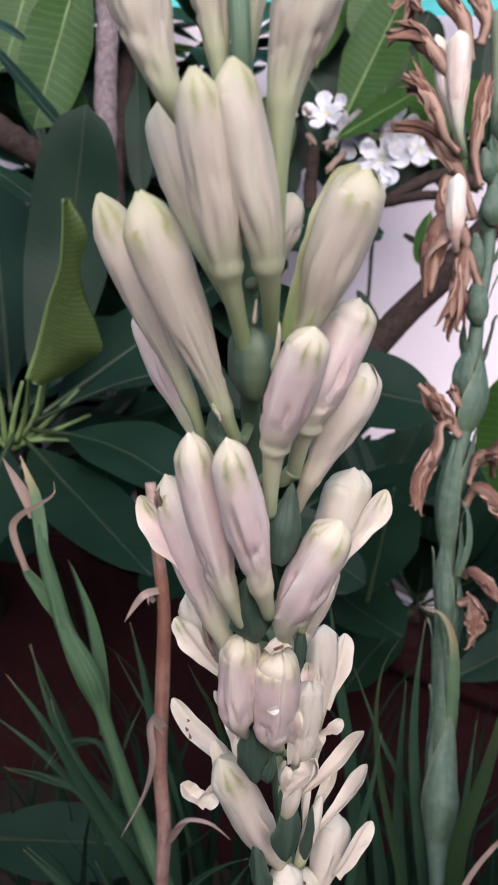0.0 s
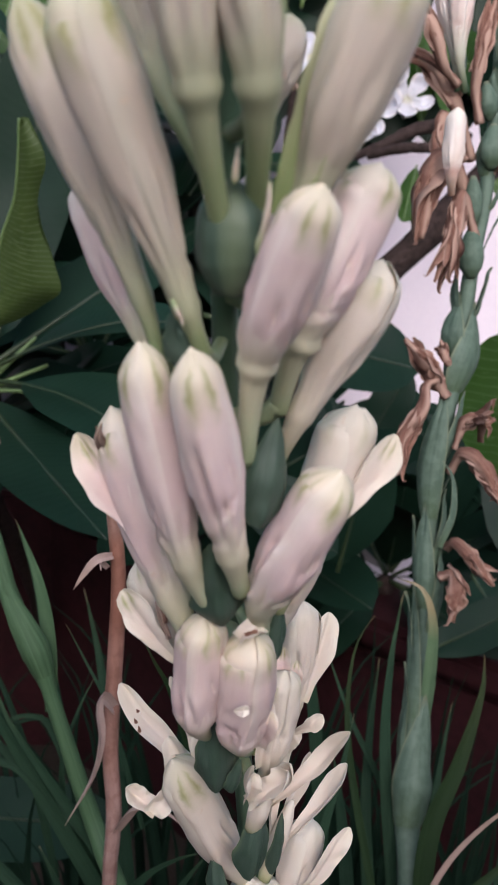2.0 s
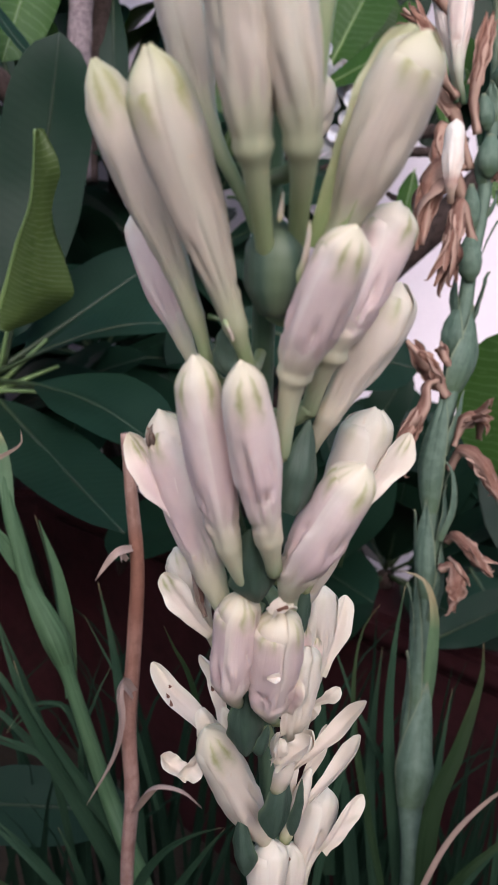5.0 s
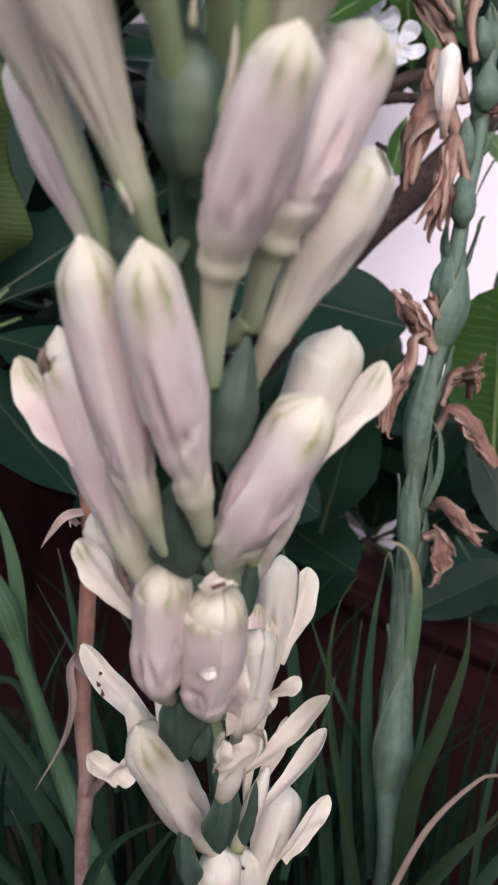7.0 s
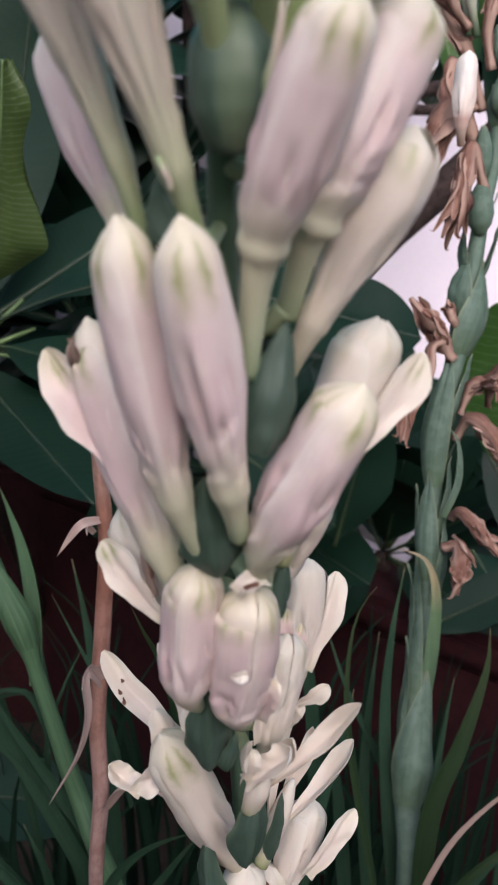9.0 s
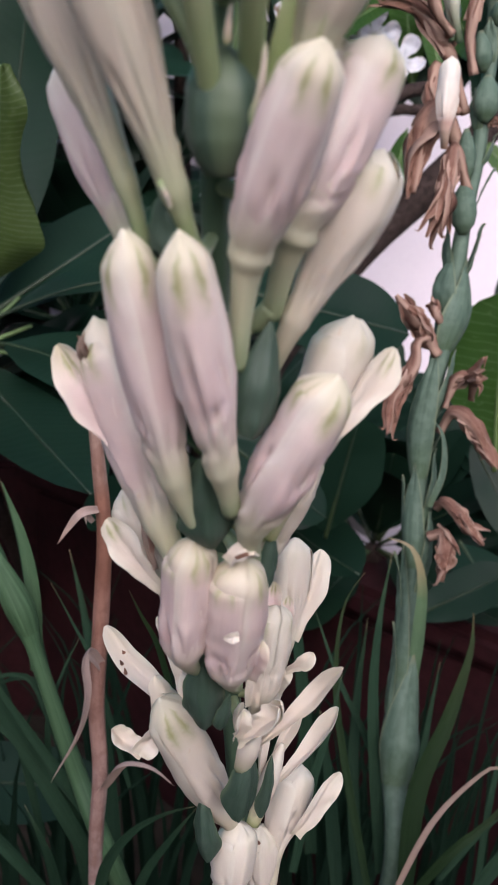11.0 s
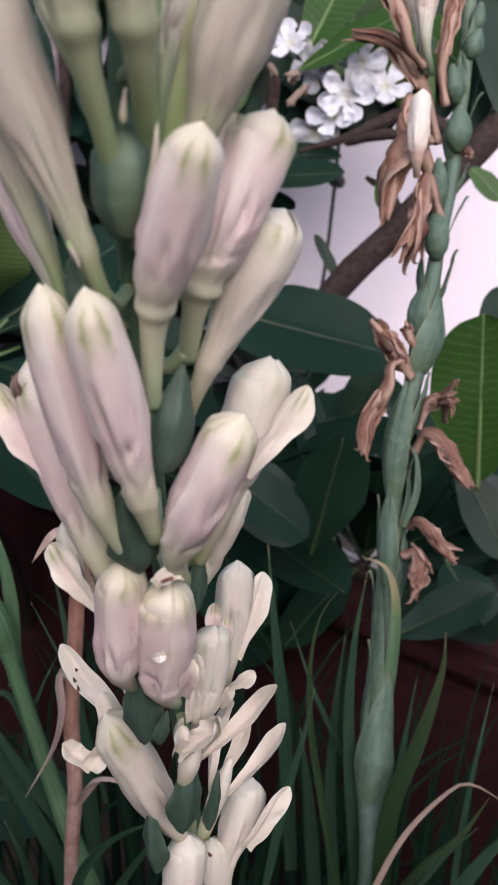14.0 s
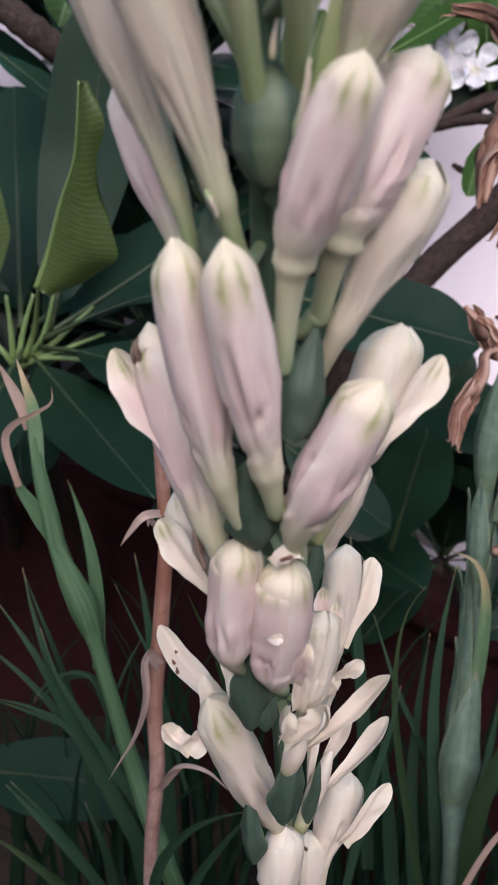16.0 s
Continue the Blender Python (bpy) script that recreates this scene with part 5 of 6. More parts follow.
clump = thing("tuberose_leaf_clump", (0.06, 0.50, 0.0), "clump of long narrow green strap leaves in soil", "grass leaves")
for pts, w, kind in (
        ([(-0.1403, 0.4738, 0.7172), (-0.1322, 0.4667, 0.6902), (-0.1132, 0.4552, 0.6460), (-0.0825, 0.4518, 0.5923), (-0.0498, 0.4445, 0.5239)], 0.0085, 0),
        ([(-0.1525, 0.4593, 0.7036), (-0.1282, 0.4521, 0.6747), (-0.1057, 0.4511, 0.6302), (-0.0672, 0.4435, 0.5601), (-0.0381, 0.4384, 0.5003)], 0.0100, 0),
        ([(-0.1222, 0.4471, 0.6933), (-0.1119, 0.4405, 0.6682), (-0.0916, 0.4413, 0.6305), (-0.0632, 0.4397, 0.5837), (-0.0380, 0.4340, 0.5219)], 0.0072, 0),
        ([(-0.1214, 0.5073, 0.7617), (-0.1092, 0.4982, 0.7270), (-0.1011, 0.4889, 0.6921), (-0.0847, 0.4713, 0.6257), (-0.0549, 0.4551, 0.5253)], 0.0068, 0),
        ([(-0.0856, 0.4736, 0.7098), (-0.0738, 0.4683, 0.6894), (-0.0590, 0.4611, 0.6611), (-0.0380, 0.4520, 0.5876)], 0.0032, 0),
        ([(-0.0677, 0.4662, 0.6807), (-0.0773, 0.4603, 0.6603), (-0.0851, 0.4520, 0.6311), (-0.0818, 0.4483, 0.5792)], 0.0036, 0),
        ([(-0.1296, 0.4536, 0.6421), (-0.1203, 0.4571, 0.6537), (-0.1072, 0.4588, 0.6585), (-0.0918, 0.4572, 0.6507), (-0.0686, 0.4506, 0.5863)], 0.0050, 0),
        ([(-0.1563, 0.4528, 0.6426), (-0.1294, 0.4522, 0.6373), (-0.1053, 0.4493, 0.6238), (-0.0677, 0.4462, 0.5699)], 0.0045, 0),
        ([(-0.1374, 0.4230, 0.6071), (-0.1040, 0.4160, 0.5777), (-0.0788, 0.4177, 0.5429)], 0.0062, 0),
        ([(-0.1422, 0.4072, 0.5881), (-0.1100, 0.4029, 0.5683), (-0.0827, 0.4060, 0.5385)], 0.0062, 1),
        ([(-0.0900, 0.5618, 0.6916), (-0.0781, 0.5497, 0.6461), (-0.0653, 0.5314, 0.5777), (-0.0497, 0.5027, 0.4710)], 0.0110, 0),
        ([(0.1658, 0.4770, 0.6933), (0.1643, 0.4707, 0.6700), (0.1512, 0.4604, 0.6284), (0.1347, 0.4502, 0.5866), (0.1286, 0.4338, 0.5248)], 0.0125, 1),
        ([(0.1649, 0.5227, 0.6320), (0.1574, 0.5111, 0.5876), (0.1475, 0.4886, 0.5408), (0.1391, 0.4616, 0.4775)], 0.0070, 0),
        ([(0.0956, 0.4696, 0.7219), (0.0858, 0.4664, 0.7073), (0.0810, 0.4603, 0.6835), (0.0812, 0.4513, 0.6507), (0.0884, 0.4391, 0.6084), (0.1038, 0.4191, 0.5402)], 0.0048, 1),
        ([(0.0808, 0.4376, 0.6767), (0.0753, 0.4307, 0.6497), (0.0664, 0.4226, 0.6179), (0.0564, 0.4095, 0.5671)], 0.0055, 0),
        ([(0.0759, 0.5300, 0.6710), (0.0947, 0.5154, 0.6230), (0.1194, 0.4998, 0.5734), (0.1367, 0.4801, 0.5065)], 0.0050, 0),
        ([(0.1229, 0.5172, 0.7135), (0.1159, 0.5057, 0.6697), (0.1136, 0.4910, 0.6153), (0.1193, 0.4546, 0.5221)], 0.0082, 0),
        ([(0.1151, 0.5339, 0.6584), (0.1094, 0.5196, 0.6046), (0.1064, 0.4945, 0.5502), (0.1124, 0.4633, 0.4763)], 0.0085, 0),
        ([(0.1810, 0.4151, 0.6237), (0.1660, 0.4106, 0.6029), (0.1438, 0.4069, 0.5830), (0.1243, 0.4096, 0.5494)], 0.0060, 1),
        ([(0.1781, 0.4191, 0.5994), (0.1599, 0.4160, 0.5831), (0.1406, 0.4112, 0.5598)], 0.0035, 0),
        ([(0.2033, 0.4840, 0.6539), (0.1935, 0.4720, 0.6072), (0.1839, 0.4580, 0.5535), (0.1781, 0.4428, 0.4964)], 0.0045, 0),
        ([(0.2047, 0.4108, 0.6147), (0.1793, 0.4064, 0.5916), (0.1542, 0.3995, 0.5590)], 0.0085, 0),
        ([(0.0911, 0.5536, 0.5719), (0.0987, 0.5396, 0.5230), (0.1055, 0.5085, 0.4495)], 0.0102, 0),
        ([(-0.1528, 0.4700, 0.6927), (-0.1146, 0.4600, 0.6428), (-0.0855, 0.4500, 0.6073), (-0.0592, 0.4400, 0.5759), (-0.0426, 0.4300, 0.5255)], 0.0083, 0),
        ([(-0.1762, 0.4900, 0.6596), (-0.1372, 0.4775, 0.6359), (-0.1027, 0.4650, 0.6049), (-0.0741, 0.4525, 0.5681), (-0.0588, 0.4400, 0.5140)], 0.0079, 0),
        ([(-0.1351, 0.4700, 0.6290), (-0.1141, 0.4650, 0.6492), (-0.0941, 0.4600, 0.6548), (-0.0780, 0.4550, 0.6372), (-0.0651, 0.4500, 0.5951)], 0.0036, 0),
        ([(-0.1465, 0.4100, 0.5872), (-0.1236, 0.4067, 0.5750), (-0.1057, 0.4033, 0.5595), (-0.0909, 0.4000, 0.5362)], 0.0032, 1),
        ([(-0.1404, 0.4400, 0.5953), (-0.1148, 0.4367, 0.5704), (-0.0925, 0.4333, 0.5408), (-0.0783, 0.4300, 0.5056)], 0.0055, 0),
        ([(-0.1020, 0.4600, 0.5680), (-0.0891, 0.4567, 0.5382), (-0.0814, 0.4533, 0.5074), (-0.0772, 0.4500, 0.4757)], 0.0071, 0),
        ([(-0.0300, 0.3600, 0.7625), (-0.0252, 0.3633, 0.7495), (-0.0180, 0.3667, 0.7327), (-0.0094, 0.3700, 0.6991)], 0.0028, 1),
        ([(0.0003, 0.3600, 0.6527), (-0.0139, 0.3650, 0.6442), (-0.0291, 0.3700, 0.6299), (-0.0420, 0.3750, 0.6057), (-0.0491, 0.3800, 0.5682)], 0.0058, 0),
        ([(0.0021, 0.3800, 0.6354), (-0.0103, 0.3867, 0.6115), (-0.0248, 0.3933, 0.5808), (-0.0371, 0.4000, 0.5370)], 0.0055, 0),
        ([(-0.1492, 0.5000, 0.7030), (-0.1363, 0.4925, 0.6765), (-0.1197, 0.4850, 0.6384), (-0.1060, 0.4775, 0.5914), (-0.0939, 0.4700, 0.5345)], 0.0055, 0),
        ([(-0.1597, 0.4700, 0.6293), (-0.1308, 0.4667, 0.6225), (-0.1057, 0.4633, 0.6139), (-0.0878, 0.4600, 0.5855)], 0.0040, 0),
        ([(-0.0684, 0.4500, 0.5707), (-0.0607, 0.4500, 0.5466), (-0.0558, 0.4500, 0.5129), (-0.0537, 0.4500, 0.4778)], 0.0064, 0),
        ([(0.0638, 0.5974, 0.6988), (0.0706, 0.5826, 0.6414), (0.0802, 0.5635, 0.5677), (0.0892, 0.5360, 0.4609)], 0.0110, 0)):
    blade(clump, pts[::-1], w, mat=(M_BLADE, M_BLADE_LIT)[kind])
blade(clump, [(0.1065, 0.3929, 0.5589), (0.1292, 0.4036, 0.6045), (0.1539, 0.4089, 0.6312), (0.1674, 0.4093, 0.6364), (0.1874, 0.4050, 0.6266)], 0.0036, mat=M_STRAW, label="arched dry straw leaf")
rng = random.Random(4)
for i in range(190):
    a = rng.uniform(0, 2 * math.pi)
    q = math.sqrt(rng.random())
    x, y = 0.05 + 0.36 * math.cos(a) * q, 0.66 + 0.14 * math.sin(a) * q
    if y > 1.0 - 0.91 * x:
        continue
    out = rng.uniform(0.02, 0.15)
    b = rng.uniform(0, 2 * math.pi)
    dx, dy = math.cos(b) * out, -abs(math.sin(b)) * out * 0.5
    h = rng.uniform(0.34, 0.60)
    blade(clump, [(x, y, 0.0), (x + dx * 0.15, y + dy * 0.15, h * 0.5), (x + dx * 0.5, y + dy * 0.5, h * 0.86), (x + dx, y + dy, h)], rng.uniform(0.007, 0.014), (rng.uniform(-0.5, 0.5), -1, 0.3), n=14, mat=M_BLADE_SHADED)


# ---- frangipani ----
def frond(parent, base, tip, width, face=(0, -1, 0.5), bow=0.0, fold=0.2, mat=None, petiole=0.0, half=0, blunt=0.35, seed=0, rib=True, label="", peak=0.45):
    """A broad frangipani leaf with a raised midrib; half=1 or -1 folds the other half up against it."""
    mat = mat or M_LEAF
    b, t = np.array(base, float), np.array(tip, float)
    f = np.array(face, float)
    d = t - b
    length = np.linalg.norm(d)
    f -= d * (f @ d) / length ** 2
    f /= np.linalg.norm(f)
    n, m = 26, 11
    path = spline([b, b + d * 0.33 + f * bow * length * 0.8, b + d * 0.67 + f * bow * length, t], n)
    T, A, B = frames(path, f)
    us, vs = np.linspace(0, 1, n), np.linspace(-1, 1, m)
    pts = np.zeros((n, m, 3))
    for i, u in enumerate(us):
        x = min(1, max(0.0, (u - petiole) / (1 - petiole)))
        w = width / 2 * min(1.0, x / peak) ** (0.8 - 0.4 * blunt) * max(0.0, 1 - max(0, (x - peak) / (1 - peak)) ** (2 + 3 * blunt)) ** 0.6 * 1.03
        w = max(w, 0.0012)
        for j, v in enumerate(vs):
            fd = fold
            if half and v * half < 0:
                fd = -5.0
            wave = 0.05 * noise.noise((u * 5 + seed * 3.7, v, seed * 2.1))
            side = v * w / math.sqrt(1 + fd * fd)
            pts[i, j] = path[i] + B[i] * side + A[i] * (abs(side) * fd + w * wave + width * 0.02 * math.sin(u * 9 + seed) * abs(v))
    ob = part("leaf", sheet("leaf", pts, mat, 0.0007, {"along": np.repeat(us, m), "across": np.tile(vs, n)}), parent, label)
    if rib:
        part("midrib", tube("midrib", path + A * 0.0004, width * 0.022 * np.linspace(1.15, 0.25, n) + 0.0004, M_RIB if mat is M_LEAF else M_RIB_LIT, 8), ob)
    return ob


def folded_leaf(parent, ctrl, widths, label):
    """A young leaf folded along its midrib: one half stands open, the other lies behind it."""
    n, m = 48, 13
    path = spline(ctrl, n)
    T, A, B = frames(path)
    us, vs = np.linspace(0, 1, n), np.linspace(0, 1, m)
    w = np.interp(us, np.linspace(0, 1, len(widths)), widths)
    w = np.convolve(np.pad(w, 3, mode="edge"), np.ones(7) / 7, "valid")
    ob = None
    for back in (0, 1):
        pts = np.zeros((n, m, 3))
        for i, u in enumerate(us):
            for j, v in enumerate(vs):
                wave = 0.0016 * math.sin(u * 150 - v * 9) * math.sin(math.pi * min(1, v * 1.2)) * (1 - back)
                curl = 0.22 * math.sin(math.pi * v) + 0.5 * max(0, u - 0.6) * v * v
                span = w[i] * (0.82 if back else 1.0) * (1 + 0.10 * noise.noise((u * 7, 0.3, back)) * v)
                pts[i, j] = path[i] + B[i] * v * span + A[i] * (w[i] * curl * (1 - back) + wave - back * (0.004 + 0.2 * w[i] * v))
        me = sheet("leaf", pts, M_LEAF_YOUNG, 0.0006, {"along": np.repeat(us, m), "across": np.tile(vs, n)})
        if ob is None:
            ob = part("leaf", me, parent, label)
        else:
            part("leaf_half", me, ob)
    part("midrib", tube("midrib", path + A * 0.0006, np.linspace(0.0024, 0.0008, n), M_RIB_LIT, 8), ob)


def limb(parent, ctrl, radii, mat=None, name="branch", seed=0):
    path = spline(ctrl, 40)
    r = np.interp(np.linspace(0, 1, 40), np.linspace(0, 1, len(radii)), radii)
    return part(name, tube(name, path, r, mat or M_BARK, 14, shape=lambda u, a: 1 + 0.12 * noise.noise((u * 9 + seed, math.cos(a) * 1.5, math.sin(a) * 1.5)) + 0.05 * math.sin(u * 60 + seed)), parent)


# The shrub beside the stalks, its leaves spreading from one crown.
shrub = thing("frangipani_shrub", (-0.52, 0.90, 0.0), "frangipani shrub with large dark glossy leaves", "shrub")
limb(shrub, [(-0.52, 0.90, 0.0), (-0.50, 0.90, 0.45), (-0.2783, 0.7653, 0.7027), (-0.2378, 0.7480, 0.7654), (-0.2225, 0.7384, 0.7925)], [0.016, 0.014, 0.012, 0.010, 0.007], M_BARK, "trunk")
for i, (b, m, t) in enumerate((((-0.2248, 0.7329, 0.7909), (-0.2196, 0.7341, 0.8204), (-0.2102, 0.7357, 0.8520)), ((-0.2165, 0.7237, 0.7956), (-0.2020, 0.7095, 0.8248), (-0.1846, 0.6668, 0.8646)), ((-0.2173, 0.7335, 0.7935), (-0.1997, 0.7286, 0.8187), (-0.1893, 0.7263, 0.8559)), ((-0.2290, 0.7335, 0.7935), (-0.2286, 0.7286, 0.8187), (-0.2307, 0.7252, 0.8508)),
                               ((-0.2184, 0.7329, 0.7909), (-0.1932, 0.7319, 0.8101), (-0.1599, 0.7440, 0.8429)), ((-0.2194, 0.7329, 0.7909), (-0.1893, 0.7254, 0.8033), (-0.1473, 0.7292, 0.8213)), ((-0.2210, 0.7324, 0.7883), (-0.1984, 0.7194, 0.7992), (-0.1608, 0.7145, 0.8002)), ((-0.2279, 0.7324, 0.7883), (-0.2364, 0.7254, 0.8033), (-0.2626, 0.7308, 0.8290)))):
    part("petiole", tube("petiole", spline([b, m, t], 12), np.linspace(0.0032, 0.0016, 12), M_RIB_LIT, 8), shrub)
frond(shrub, (-0.1945, 0.7292, 0.8213), (-0.1433, 0.7464, 1.0945), 0.078, bow=-0.05, fold=0.12, petiole=0.08, blunt=0.9, seed=1, label="broad dark upright leaf with a blunt tip")
folded_leaf(shrub, [(-0.1833, 0.6565, 0.8640), (-0.1722, 0.6518, 0.8901), (-0.1584, 0.6390, 0.9260), (-0.1448, 0.6243, 0.9529), (-0.1391, 0.6139, 0.9764), (-0.1352, 0.6042, 1.0030)], [0.010, 0.032, 0.050, 0.048, 0.034, 0.017, 0.014, 0.022, 0.003], "young olive green leaf still folded and curled")
frond(shrub, (-0.1997, 0.7281, 0.8161), (-0.0544, 0.8119, 0.9217), 0.085, (0, -0.6, 0.8), fold=0.15, petiole=0.14, seed=3)
frond(shrub, (-0.1997, 0.7275, 0.8136), (-0.0203, 0.6975, 0.8646), 0.070, (0, -0.3, 1), fold=0.2, petiole=0.2, bow=0.08, seed=4)
frond(shrub, (-0.2024, 0.7262, 0.8074), (-0.0444, 0.5977, 0.7798), 0.080, (0, -0.3, 1), fold=0.3, petiole=0.3, bow=0.08, seed=5)
frond(shrub, (-0.2076, 0.7243, 0.7982), (-0.0576, 0.4433, 0.7748), 0.066, (0.3, -0.6, 0.9), fold=0.1, petiole=0.1, seed=6)
frond(shrub, (-0.2814, 0.6200, 0.4613), (-0.0641, 0.5600, 0.4982), 0.060, (0, -0.7, 0.8), fold=0.15, petiole=0.1, seed=12)
frond(shrub, (-0.2181, 0.7254, 0.8033), (-0.2332, 0.5858, 0.7240), 0.08, (0, -0.5, 0.9), fold=0.15, petiole=0.15, seed=7)
frond(shrub, (-0.2574, 0.7281, 0.8161), (-0.2757, 0.7212, 0.9762), 0.085, fold=0.15, mat=M_LEAF_YOUNG, petiole=0.1, seed=8)
frond(shrub, (-0.2131, 0.7396, 0.8221), (-0.1506, 0.9303, 0.9015), 0.085, (0, -0.5, 0.8), fold=0.15, petiole=0.1, seed=9)
frond(shrub, (-0.2184, 0.7352, 0.8013), (-0.0859, 0.8417, 0.7736), 0.09, (0, -0.4, 0.9), fold=0.15, petiole=0.2, seed=10)
frond(shrub, (-0.2267, 0.7494, 0.8204), (-0.2876, 0.9405, 1.0460), 0.09, (0, -1, 0.2), petiole=0.1, seed=11)
# The taller tree behind, its limbs, leaves painted dark or lit, and white flowers.
tree = thing("frangipani_tree", (0.02, 1.15, 0.0), "frangipani tree with brown limbs and white blossom", "tree")
limb(tree, [(0.02, 1.15, 0.0), (0.03, 1.14, 0.45), (0.0807, 1.0952, 0.7081), (0.1841, 1.1025, 0.8632), (0.2475, 1.0984, 0.9311), (0.3122, 1.0849, 1.0029), (0.3863, 1.1058, 1.0887)], [0.026, 0.024, 0.020, 0.018, 0.018, 0.019, 0.018])
limb(tree, [(0.2581, 1.1001, 0.9387), (0.2416, 1.1111, 0.9804), (0.2152, 1.1376, 1.0017)], [0.010, 0.007, 0.003])
limb(tree, [(0.2955, 1.0659, 1.0588), (0.2450, 1.0689, 1.0730), (0.1744, 1.0726, 1.0420), (0.1183, 1.0895, 1.0256)], [0.009, 0.008, 0.006, 0.003])
limb(tree, [(0.2543, 1.0428, 1.0463), (0.2118, 1.0424, 1.0442), (0.1744, 1.0715, 1.0371)], [0.006, 0.006, 0.005])
limb(tree, [(0.0834, 1.1382, 1.0140), (0.0849, 1.1495, 1.0674), (0.0880, 1.1398, 1.1176)], [0.007, 0.009, 0.008])
limb(tree, [(-0.1672, 1.0318, 0.9943), (-0.1672, 1.0450, 1.0567), (-0.1594, 1.0642, 1.1468), (-0.1509, 1.0848, 1.2438), (-0.1424, 1.1084, 1.3547)], [0.012, 0.012, 0.013, 0.012, 0.012])
limb(tree, [(-0.1577, 0.9080, 0.9890), (-0.1584, 0.9365, 1.1232), (-0.1565, 0.9546, 1.2085), (-0.1552, 0.9779, 1.3183)], [0.013, 0.0125, 0.012, 0.012], M_BARK_PALE)
limb(tree, [(-0.2953, 0.8537, 1.1185), (-0.2499, 0.8478, 1.0908), (-0.2155, 0.8630, 1.0659), (-0.1773, 0.8987, 1.0418)], [0.014, 0.014, 0.013, 0.012])
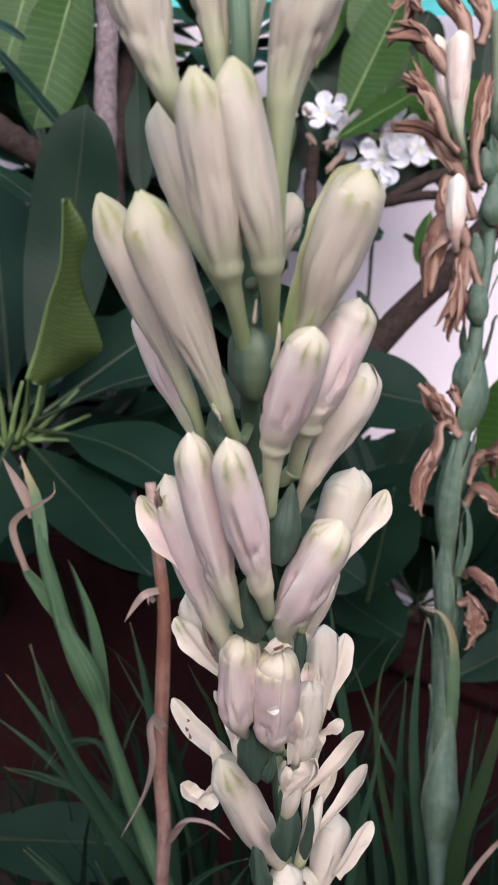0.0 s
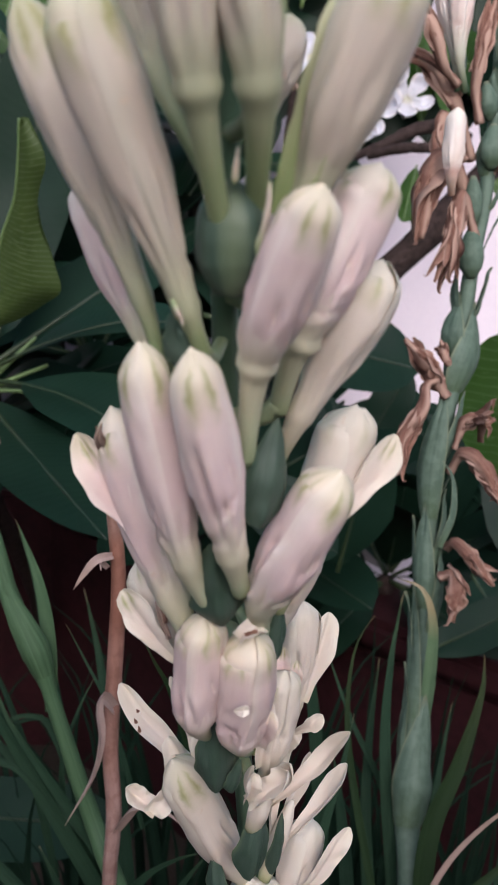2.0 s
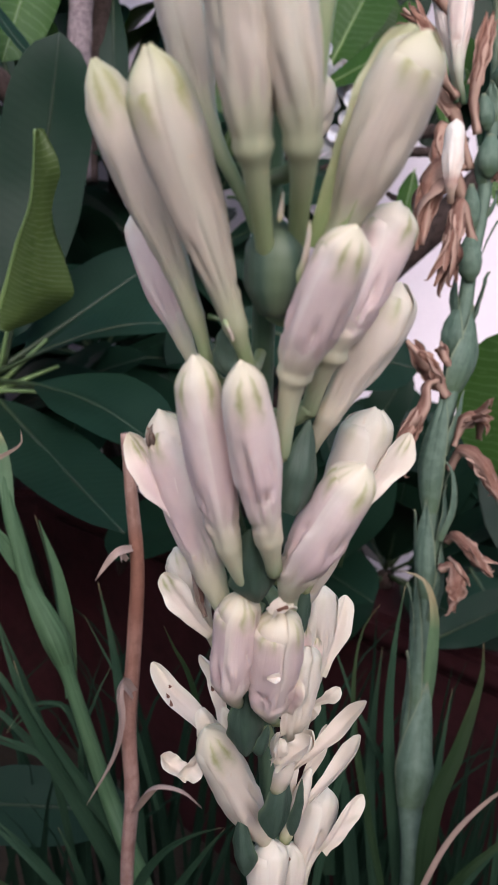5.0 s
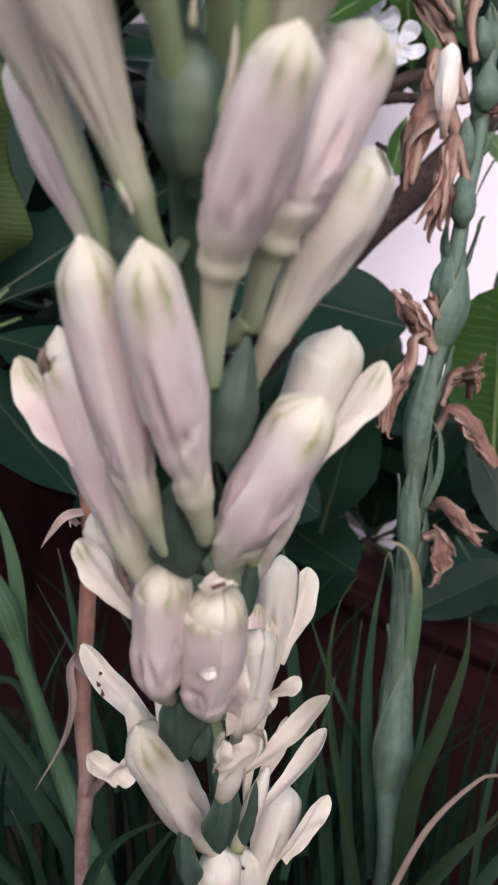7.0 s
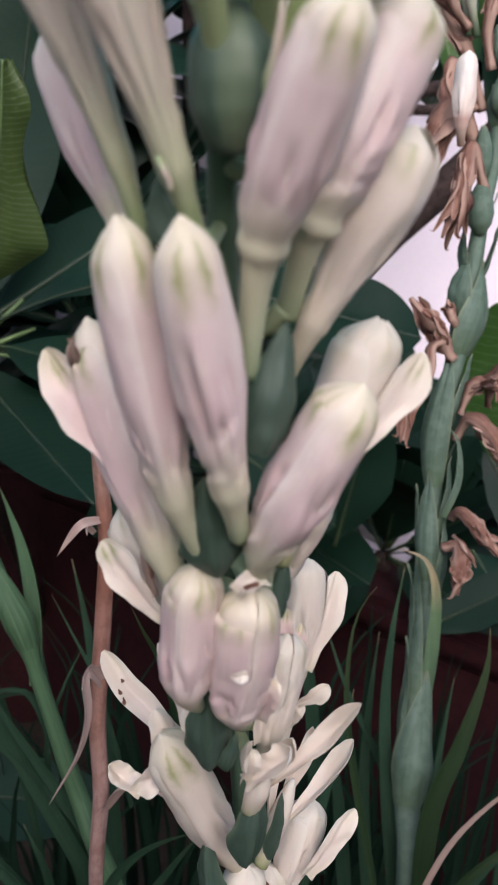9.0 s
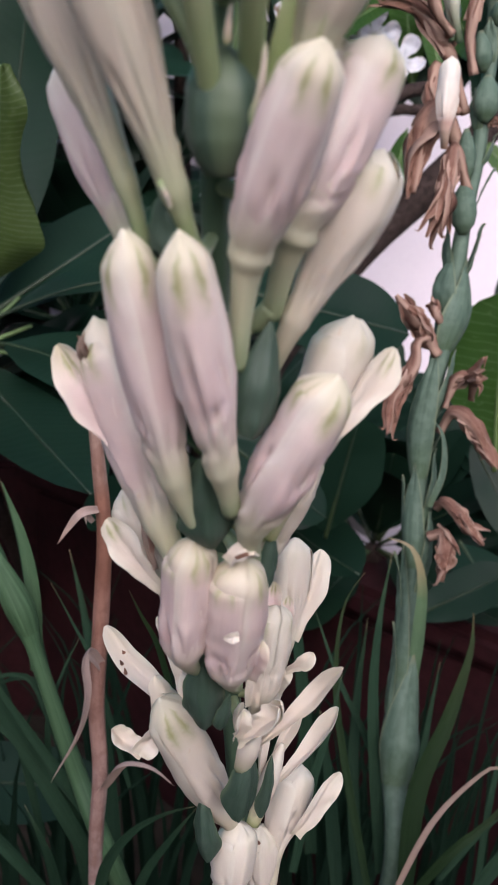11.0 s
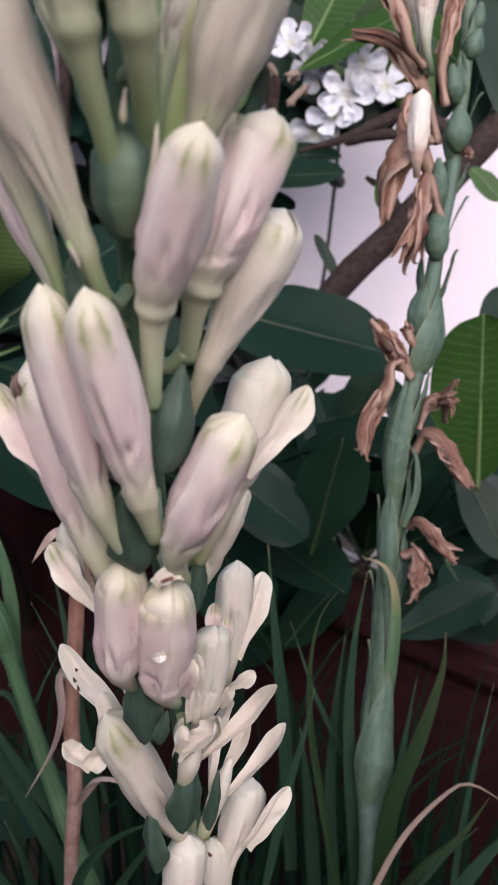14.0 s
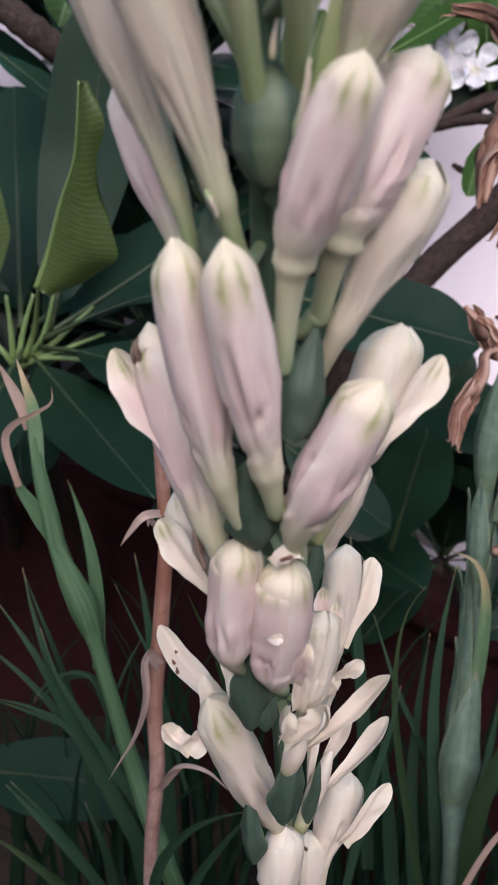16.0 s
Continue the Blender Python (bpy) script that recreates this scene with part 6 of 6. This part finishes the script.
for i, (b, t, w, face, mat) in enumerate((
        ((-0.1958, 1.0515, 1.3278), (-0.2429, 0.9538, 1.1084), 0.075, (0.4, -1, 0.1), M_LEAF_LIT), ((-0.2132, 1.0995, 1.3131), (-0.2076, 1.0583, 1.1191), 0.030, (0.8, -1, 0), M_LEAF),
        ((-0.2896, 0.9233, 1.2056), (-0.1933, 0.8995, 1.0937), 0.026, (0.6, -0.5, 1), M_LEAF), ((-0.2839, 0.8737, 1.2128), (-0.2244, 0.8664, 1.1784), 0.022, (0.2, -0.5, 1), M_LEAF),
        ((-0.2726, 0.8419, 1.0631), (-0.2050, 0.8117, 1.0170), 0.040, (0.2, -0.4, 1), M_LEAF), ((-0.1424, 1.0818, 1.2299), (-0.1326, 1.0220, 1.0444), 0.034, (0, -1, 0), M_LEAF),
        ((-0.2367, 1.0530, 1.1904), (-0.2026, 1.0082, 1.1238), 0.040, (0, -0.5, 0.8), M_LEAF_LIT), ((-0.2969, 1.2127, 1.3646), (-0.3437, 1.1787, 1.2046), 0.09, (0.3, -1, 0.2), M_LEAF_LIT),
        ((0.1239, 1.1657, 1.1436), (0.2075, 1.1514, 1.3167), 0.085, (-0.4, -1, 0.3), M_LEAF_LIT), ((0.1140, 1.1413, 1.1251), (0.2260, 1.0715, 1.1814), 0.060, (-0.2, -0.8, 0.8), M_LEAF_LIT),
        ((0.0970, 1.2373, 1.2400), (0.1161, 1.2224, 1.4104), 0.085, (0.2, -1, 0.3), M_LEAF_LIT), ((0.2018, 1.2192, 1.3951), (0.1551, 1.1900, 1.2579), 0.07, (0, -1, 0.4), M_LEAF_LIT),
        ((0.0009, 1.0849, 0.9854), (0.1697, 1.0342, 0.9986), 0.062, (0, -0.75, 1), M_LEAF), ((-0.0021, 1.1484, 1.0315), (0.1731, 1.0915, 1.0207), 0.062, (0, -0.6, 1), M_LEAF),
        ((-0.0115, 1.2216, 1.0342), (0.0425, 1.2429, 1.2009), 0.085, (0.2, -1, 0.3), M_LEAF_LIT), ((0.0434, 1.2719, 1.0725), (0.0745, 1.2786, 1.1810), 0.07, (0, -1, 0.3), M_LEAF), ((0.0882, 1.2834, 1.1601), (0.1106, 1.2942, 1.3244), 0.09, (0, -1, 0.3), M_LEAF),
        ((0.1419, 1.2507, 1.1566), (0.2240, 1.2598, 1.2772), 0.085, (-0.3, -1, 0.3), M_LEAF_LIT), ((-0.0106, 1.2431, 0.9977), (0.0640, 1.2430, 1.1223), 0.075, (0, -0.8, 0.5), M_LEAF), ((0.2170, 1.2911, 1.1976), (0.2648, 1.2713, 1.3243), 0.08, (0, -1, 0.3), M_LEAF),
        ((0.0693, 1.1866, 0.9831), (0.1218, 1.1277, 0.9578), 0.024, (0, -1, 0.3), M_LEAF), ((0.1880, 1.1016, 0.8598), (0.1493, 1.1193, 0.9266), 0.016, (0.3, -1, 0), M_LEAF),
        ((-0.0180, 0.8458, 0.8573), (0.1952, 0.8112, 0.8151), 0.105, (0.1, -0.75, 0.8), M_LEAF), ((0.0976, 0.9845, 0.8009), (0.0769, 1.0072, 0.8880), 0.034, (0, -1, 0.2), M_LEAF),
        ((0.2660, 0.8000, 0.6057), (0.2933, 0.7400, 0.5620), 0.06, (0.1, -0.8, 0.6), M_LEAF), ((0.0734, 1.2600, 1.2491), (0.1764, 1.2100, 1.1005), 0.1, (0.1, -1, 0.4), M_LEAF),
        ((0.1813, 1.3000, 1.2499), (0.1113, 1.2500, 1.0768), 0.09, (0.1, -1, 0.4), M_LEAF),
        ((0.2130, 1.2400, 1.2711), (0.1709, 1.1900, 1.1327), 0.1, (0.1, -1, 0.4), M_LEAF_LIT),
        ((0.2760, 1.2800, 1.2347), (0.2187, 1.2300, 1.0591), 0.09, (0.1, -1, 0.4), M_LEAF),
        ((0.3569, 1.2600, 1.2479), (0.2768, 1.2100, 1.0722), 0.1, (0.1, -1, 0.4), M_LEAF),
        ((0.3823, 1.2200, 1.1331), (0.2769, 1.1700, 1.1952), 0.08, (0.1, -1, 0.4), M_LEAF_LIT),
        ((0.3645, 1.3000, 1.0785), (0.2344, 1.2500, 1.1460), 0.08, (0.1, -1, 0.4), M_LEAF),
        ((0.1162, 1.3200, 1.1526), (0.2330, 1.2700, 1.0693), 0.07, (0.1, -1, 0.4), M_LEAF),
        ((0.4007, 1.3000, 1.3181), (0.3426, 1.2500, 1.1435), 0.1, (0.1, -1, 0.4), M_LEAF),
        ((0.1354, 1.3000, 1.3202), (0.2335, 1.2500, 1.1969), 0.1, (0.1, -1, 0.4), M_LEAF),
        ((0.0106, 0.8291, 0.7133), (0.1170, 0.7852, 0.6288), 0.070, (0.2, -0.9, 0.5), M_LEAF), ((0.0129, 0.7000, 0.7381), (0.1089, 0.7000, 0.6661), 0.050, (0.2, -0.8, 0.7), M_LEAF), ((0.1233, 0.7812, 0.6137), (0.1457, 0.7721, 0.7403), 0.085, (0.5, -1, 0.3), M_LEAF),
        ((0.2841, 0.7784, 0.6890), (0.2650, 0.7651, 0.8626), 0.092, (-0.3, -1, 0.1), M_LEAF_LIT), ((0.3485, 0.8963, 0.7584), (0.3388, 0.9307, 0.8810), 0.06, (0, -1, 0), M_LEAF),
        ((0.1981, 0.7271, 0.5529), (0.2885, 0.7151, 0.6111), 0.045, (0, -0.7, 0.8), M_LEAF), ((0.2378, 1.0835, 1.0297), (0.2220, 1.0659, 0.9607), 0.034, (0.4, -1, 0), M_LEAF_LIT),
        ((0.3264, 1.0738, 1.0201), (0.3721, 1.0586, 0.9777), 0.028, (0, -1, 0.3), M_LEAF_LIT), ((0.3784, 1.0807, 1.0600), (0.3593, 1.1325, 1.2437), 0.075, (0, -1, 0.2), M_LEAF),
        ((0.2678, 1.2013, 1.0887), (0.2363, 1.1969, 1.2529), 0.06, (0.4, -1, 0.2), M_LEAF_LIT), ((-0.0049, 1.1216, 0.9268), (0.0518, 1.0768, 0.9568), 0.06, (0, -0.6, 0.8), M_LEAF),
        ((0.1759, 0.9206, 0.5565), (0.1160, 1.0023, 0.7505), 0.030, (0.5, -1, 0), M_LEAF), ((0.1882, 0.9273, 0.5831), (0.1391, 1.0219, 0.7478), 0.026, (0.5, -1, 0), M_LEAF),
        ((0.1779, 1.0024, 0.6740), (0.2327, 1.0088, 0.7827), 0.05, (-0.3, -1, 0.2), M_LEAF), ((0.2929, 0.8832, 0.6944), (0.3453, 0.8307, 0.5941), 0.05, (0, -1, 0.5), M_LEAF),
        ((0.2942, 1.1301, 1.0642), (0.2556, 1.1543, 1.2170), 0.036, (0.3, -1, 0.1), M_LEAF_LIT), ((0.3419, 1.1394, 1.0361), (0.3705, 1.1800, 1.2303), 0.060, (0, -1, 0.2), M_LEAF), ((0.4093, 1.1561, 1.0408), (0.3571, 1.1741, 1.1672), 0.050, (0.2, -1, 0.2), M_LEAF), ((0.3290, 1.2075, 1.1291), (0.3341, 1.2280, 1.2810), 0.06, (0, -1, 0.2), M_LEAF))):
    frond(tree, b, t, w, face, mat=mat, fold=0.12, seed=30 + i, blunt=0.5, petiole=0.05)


def blossom(parent, centre, aim, size, seed=0):
    """A white frangipani flower: five broad rounded petals on a slender tube."""
    c, d = np.array(centre, float), np.array(aim, float)
    d /= np.linalg.norm(d)
    me = tube("blossom", spline([c - d * size * 0.9, c], 6), size * np.linspace(0.06, 0.12, 6), M_WHITE, 8)
    a = me.attributes.new("green", "FLOAT", "POINT")
    a.data.foreach_set("value", np.zeros(len(me.vertices), np.float32))
    ob = part("blossom", me, parent)
    s = np.cross(d, (0.2, 0.3, 0.9))
    s /= np.linalg.norm(s)
    u = np.cross(d, s)
    for k in range(5):
        g = seed * 0.7 + 2 * math.pi * k / 5
        o = s * math.cos(g) + u * math.sin(g)
        petal(ob, c, c + o * size * 0.85 + d * size * (0.35 + 0.1 * math.sin(seed + k)), size * 0.58, 0.3, -0.06, tuple(d * 1.0 - o * 0.4), mat=M_WHITE, seed=seed * 5 + k)
    return ob


rng = random.Random(8)
for i, c in enumerate(((0.1056, 1.1487, 1.1594), (0.1323, 1.1532, 1.1381), (0.1928, 1.1205, 1.1349), (0.1768, 1.1108, 1.0964), (0.1617, 1.1145, 1.0696), (0.1434, 1.1314, 1.0537), (0.2300, 1.1349, 1.1125))):
    blossom(tree, c, (rng.uniform(-0.7, 0.7), -1, rng.uniform(-0.4, 0.6)), rng.uniform(0.036, 0.048), i)
for i, c in enumerate(((0.0926, 1.1660, 1.1455), (0.0899, 1.1605, 1.1239), (0.1116, 1.1469, 1.1124), (0.1504, 1.1540, 1.1425), (0.1268, 1.1432, 1.0990))):
    e = np.array(c)
    dry_flower(tree, [c, tuple(e + (rng.uniform(-0.01, 0.01), -0.01, 0.01)), tuple(e + (rng.uniform(-0.03, 0.02), -0.02, rng.uniform(-0.02, 0.02)))], 0.006, 50 + i, mat=M_STRAW, petals=4, flare=1.5)

# Denser leaves further back, which shut off the light low down and at the side.
rng = random.Random(21)


def rosette(place, crown, count, size, mats, up=0.3):
    """A frangipani shoot: a bare stem with a whorl of leaves at its end."""
    if place is None:
        sh = tree
        limb(sh, [(0.3863, 1.1058, 1.0887), (0.42, 1.1, 1.5), crown], [0.014, 0.012, 0.010], seed=count)
    else:
        sh = thing("frangipani_shoot", place, "frangipani shoot with a whorl of dark leaves", "shrub", "frangipani shoots by the wall")
        limb(sh, [place, tuple((np.array(place) + crown) / 2 + np.array((0.02, 0.01, 0))), crown], [0.016, 0.014, 0.011], seed=count)
    c = np.array(crown)
    for k in range(count):
        g = k * 2.4 + rng.uniform(-0.3, 0.3)
        el = rng.uniform(-0.6, 0.9) + up * 0.5
        d = np.array((math.cos(g) * math.cos(el), math.sin(g) * math.cos(el), math.sin(el)))
        L = size * rng.uniform(0.7, 1.15)
        frond(sh, tuple(c + d * 0.01), tuple(c + d * L), L * rng.uniform(0.30, 0.40), tuple(np.array((0, -0.4, 1.0)) - d * 0.3), bow=rng.uniform(-0.05, 0.12), mat=rng.choice(mats), petiole=0.12, seed=k + int(100 * crown[0]), rib=k % 2 == 0)
    return sh


# Leaf sets: shade-coloured only for low shoots, some lit copies for high ones.
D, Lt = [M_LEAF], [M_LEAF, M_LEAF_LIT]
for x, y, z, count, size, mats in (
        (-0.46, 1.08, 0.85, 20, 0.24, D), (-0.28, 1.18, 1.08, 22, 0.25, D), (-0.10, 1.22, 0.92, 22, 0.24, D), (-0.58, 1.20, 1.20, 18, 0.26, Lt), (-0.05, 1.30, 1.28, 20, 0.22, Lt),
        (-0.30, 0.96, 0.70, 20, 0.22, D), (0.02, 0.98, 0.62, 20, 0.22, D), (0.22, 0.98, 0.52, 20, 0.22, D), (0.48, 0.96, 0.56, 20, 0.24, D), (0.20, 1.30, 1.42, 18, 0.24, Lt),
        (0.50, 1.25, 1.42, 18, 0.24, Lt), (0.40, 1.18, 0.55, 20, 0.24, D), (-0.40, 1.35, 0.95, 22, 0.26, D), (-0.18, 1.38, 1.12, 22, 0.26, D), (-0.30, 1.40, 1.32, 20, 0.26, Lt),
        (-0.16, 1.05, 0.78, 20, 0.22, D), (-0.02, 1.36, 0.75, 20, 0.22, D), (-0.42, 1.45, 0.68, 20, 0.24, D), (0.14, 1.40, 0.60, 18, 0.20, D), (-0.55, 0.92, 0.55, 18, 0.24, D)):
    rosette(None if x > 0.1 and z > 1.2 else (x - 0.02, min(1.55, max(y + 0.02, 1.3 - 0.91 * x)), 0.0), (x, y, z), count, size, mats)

# A cable that hangs down the wall, and its small lamp holder.
wire = thing("wall_cable", (0.2234, 1.5000, 0.4286), "thin black cable hanging down the white wall", "cable")
part("cable", tube("cable", spline([(0.2280, 1.5000, 1.0984), (0.2255, 1.5000, 1.0095), (0.2189, 1.5000, 0.8782), (0.2061, 1.5000, 0.7351), (0.2119, 1.5000, 0.5856), (0.2234, 1.5000, 0.4286)], 30), [0.0035] * 30, M_CABLE, 8), wire)
part("socket", tube("socket", spline([(0.2206, 1.5000, 1.0094), (0.2331, 1.5000, 1.0344)], 8), [0.004, 0.014, 0.018, 0.018, 0.018, 0.016, 0.010, 0.004], M_CABLE, 12), wire)
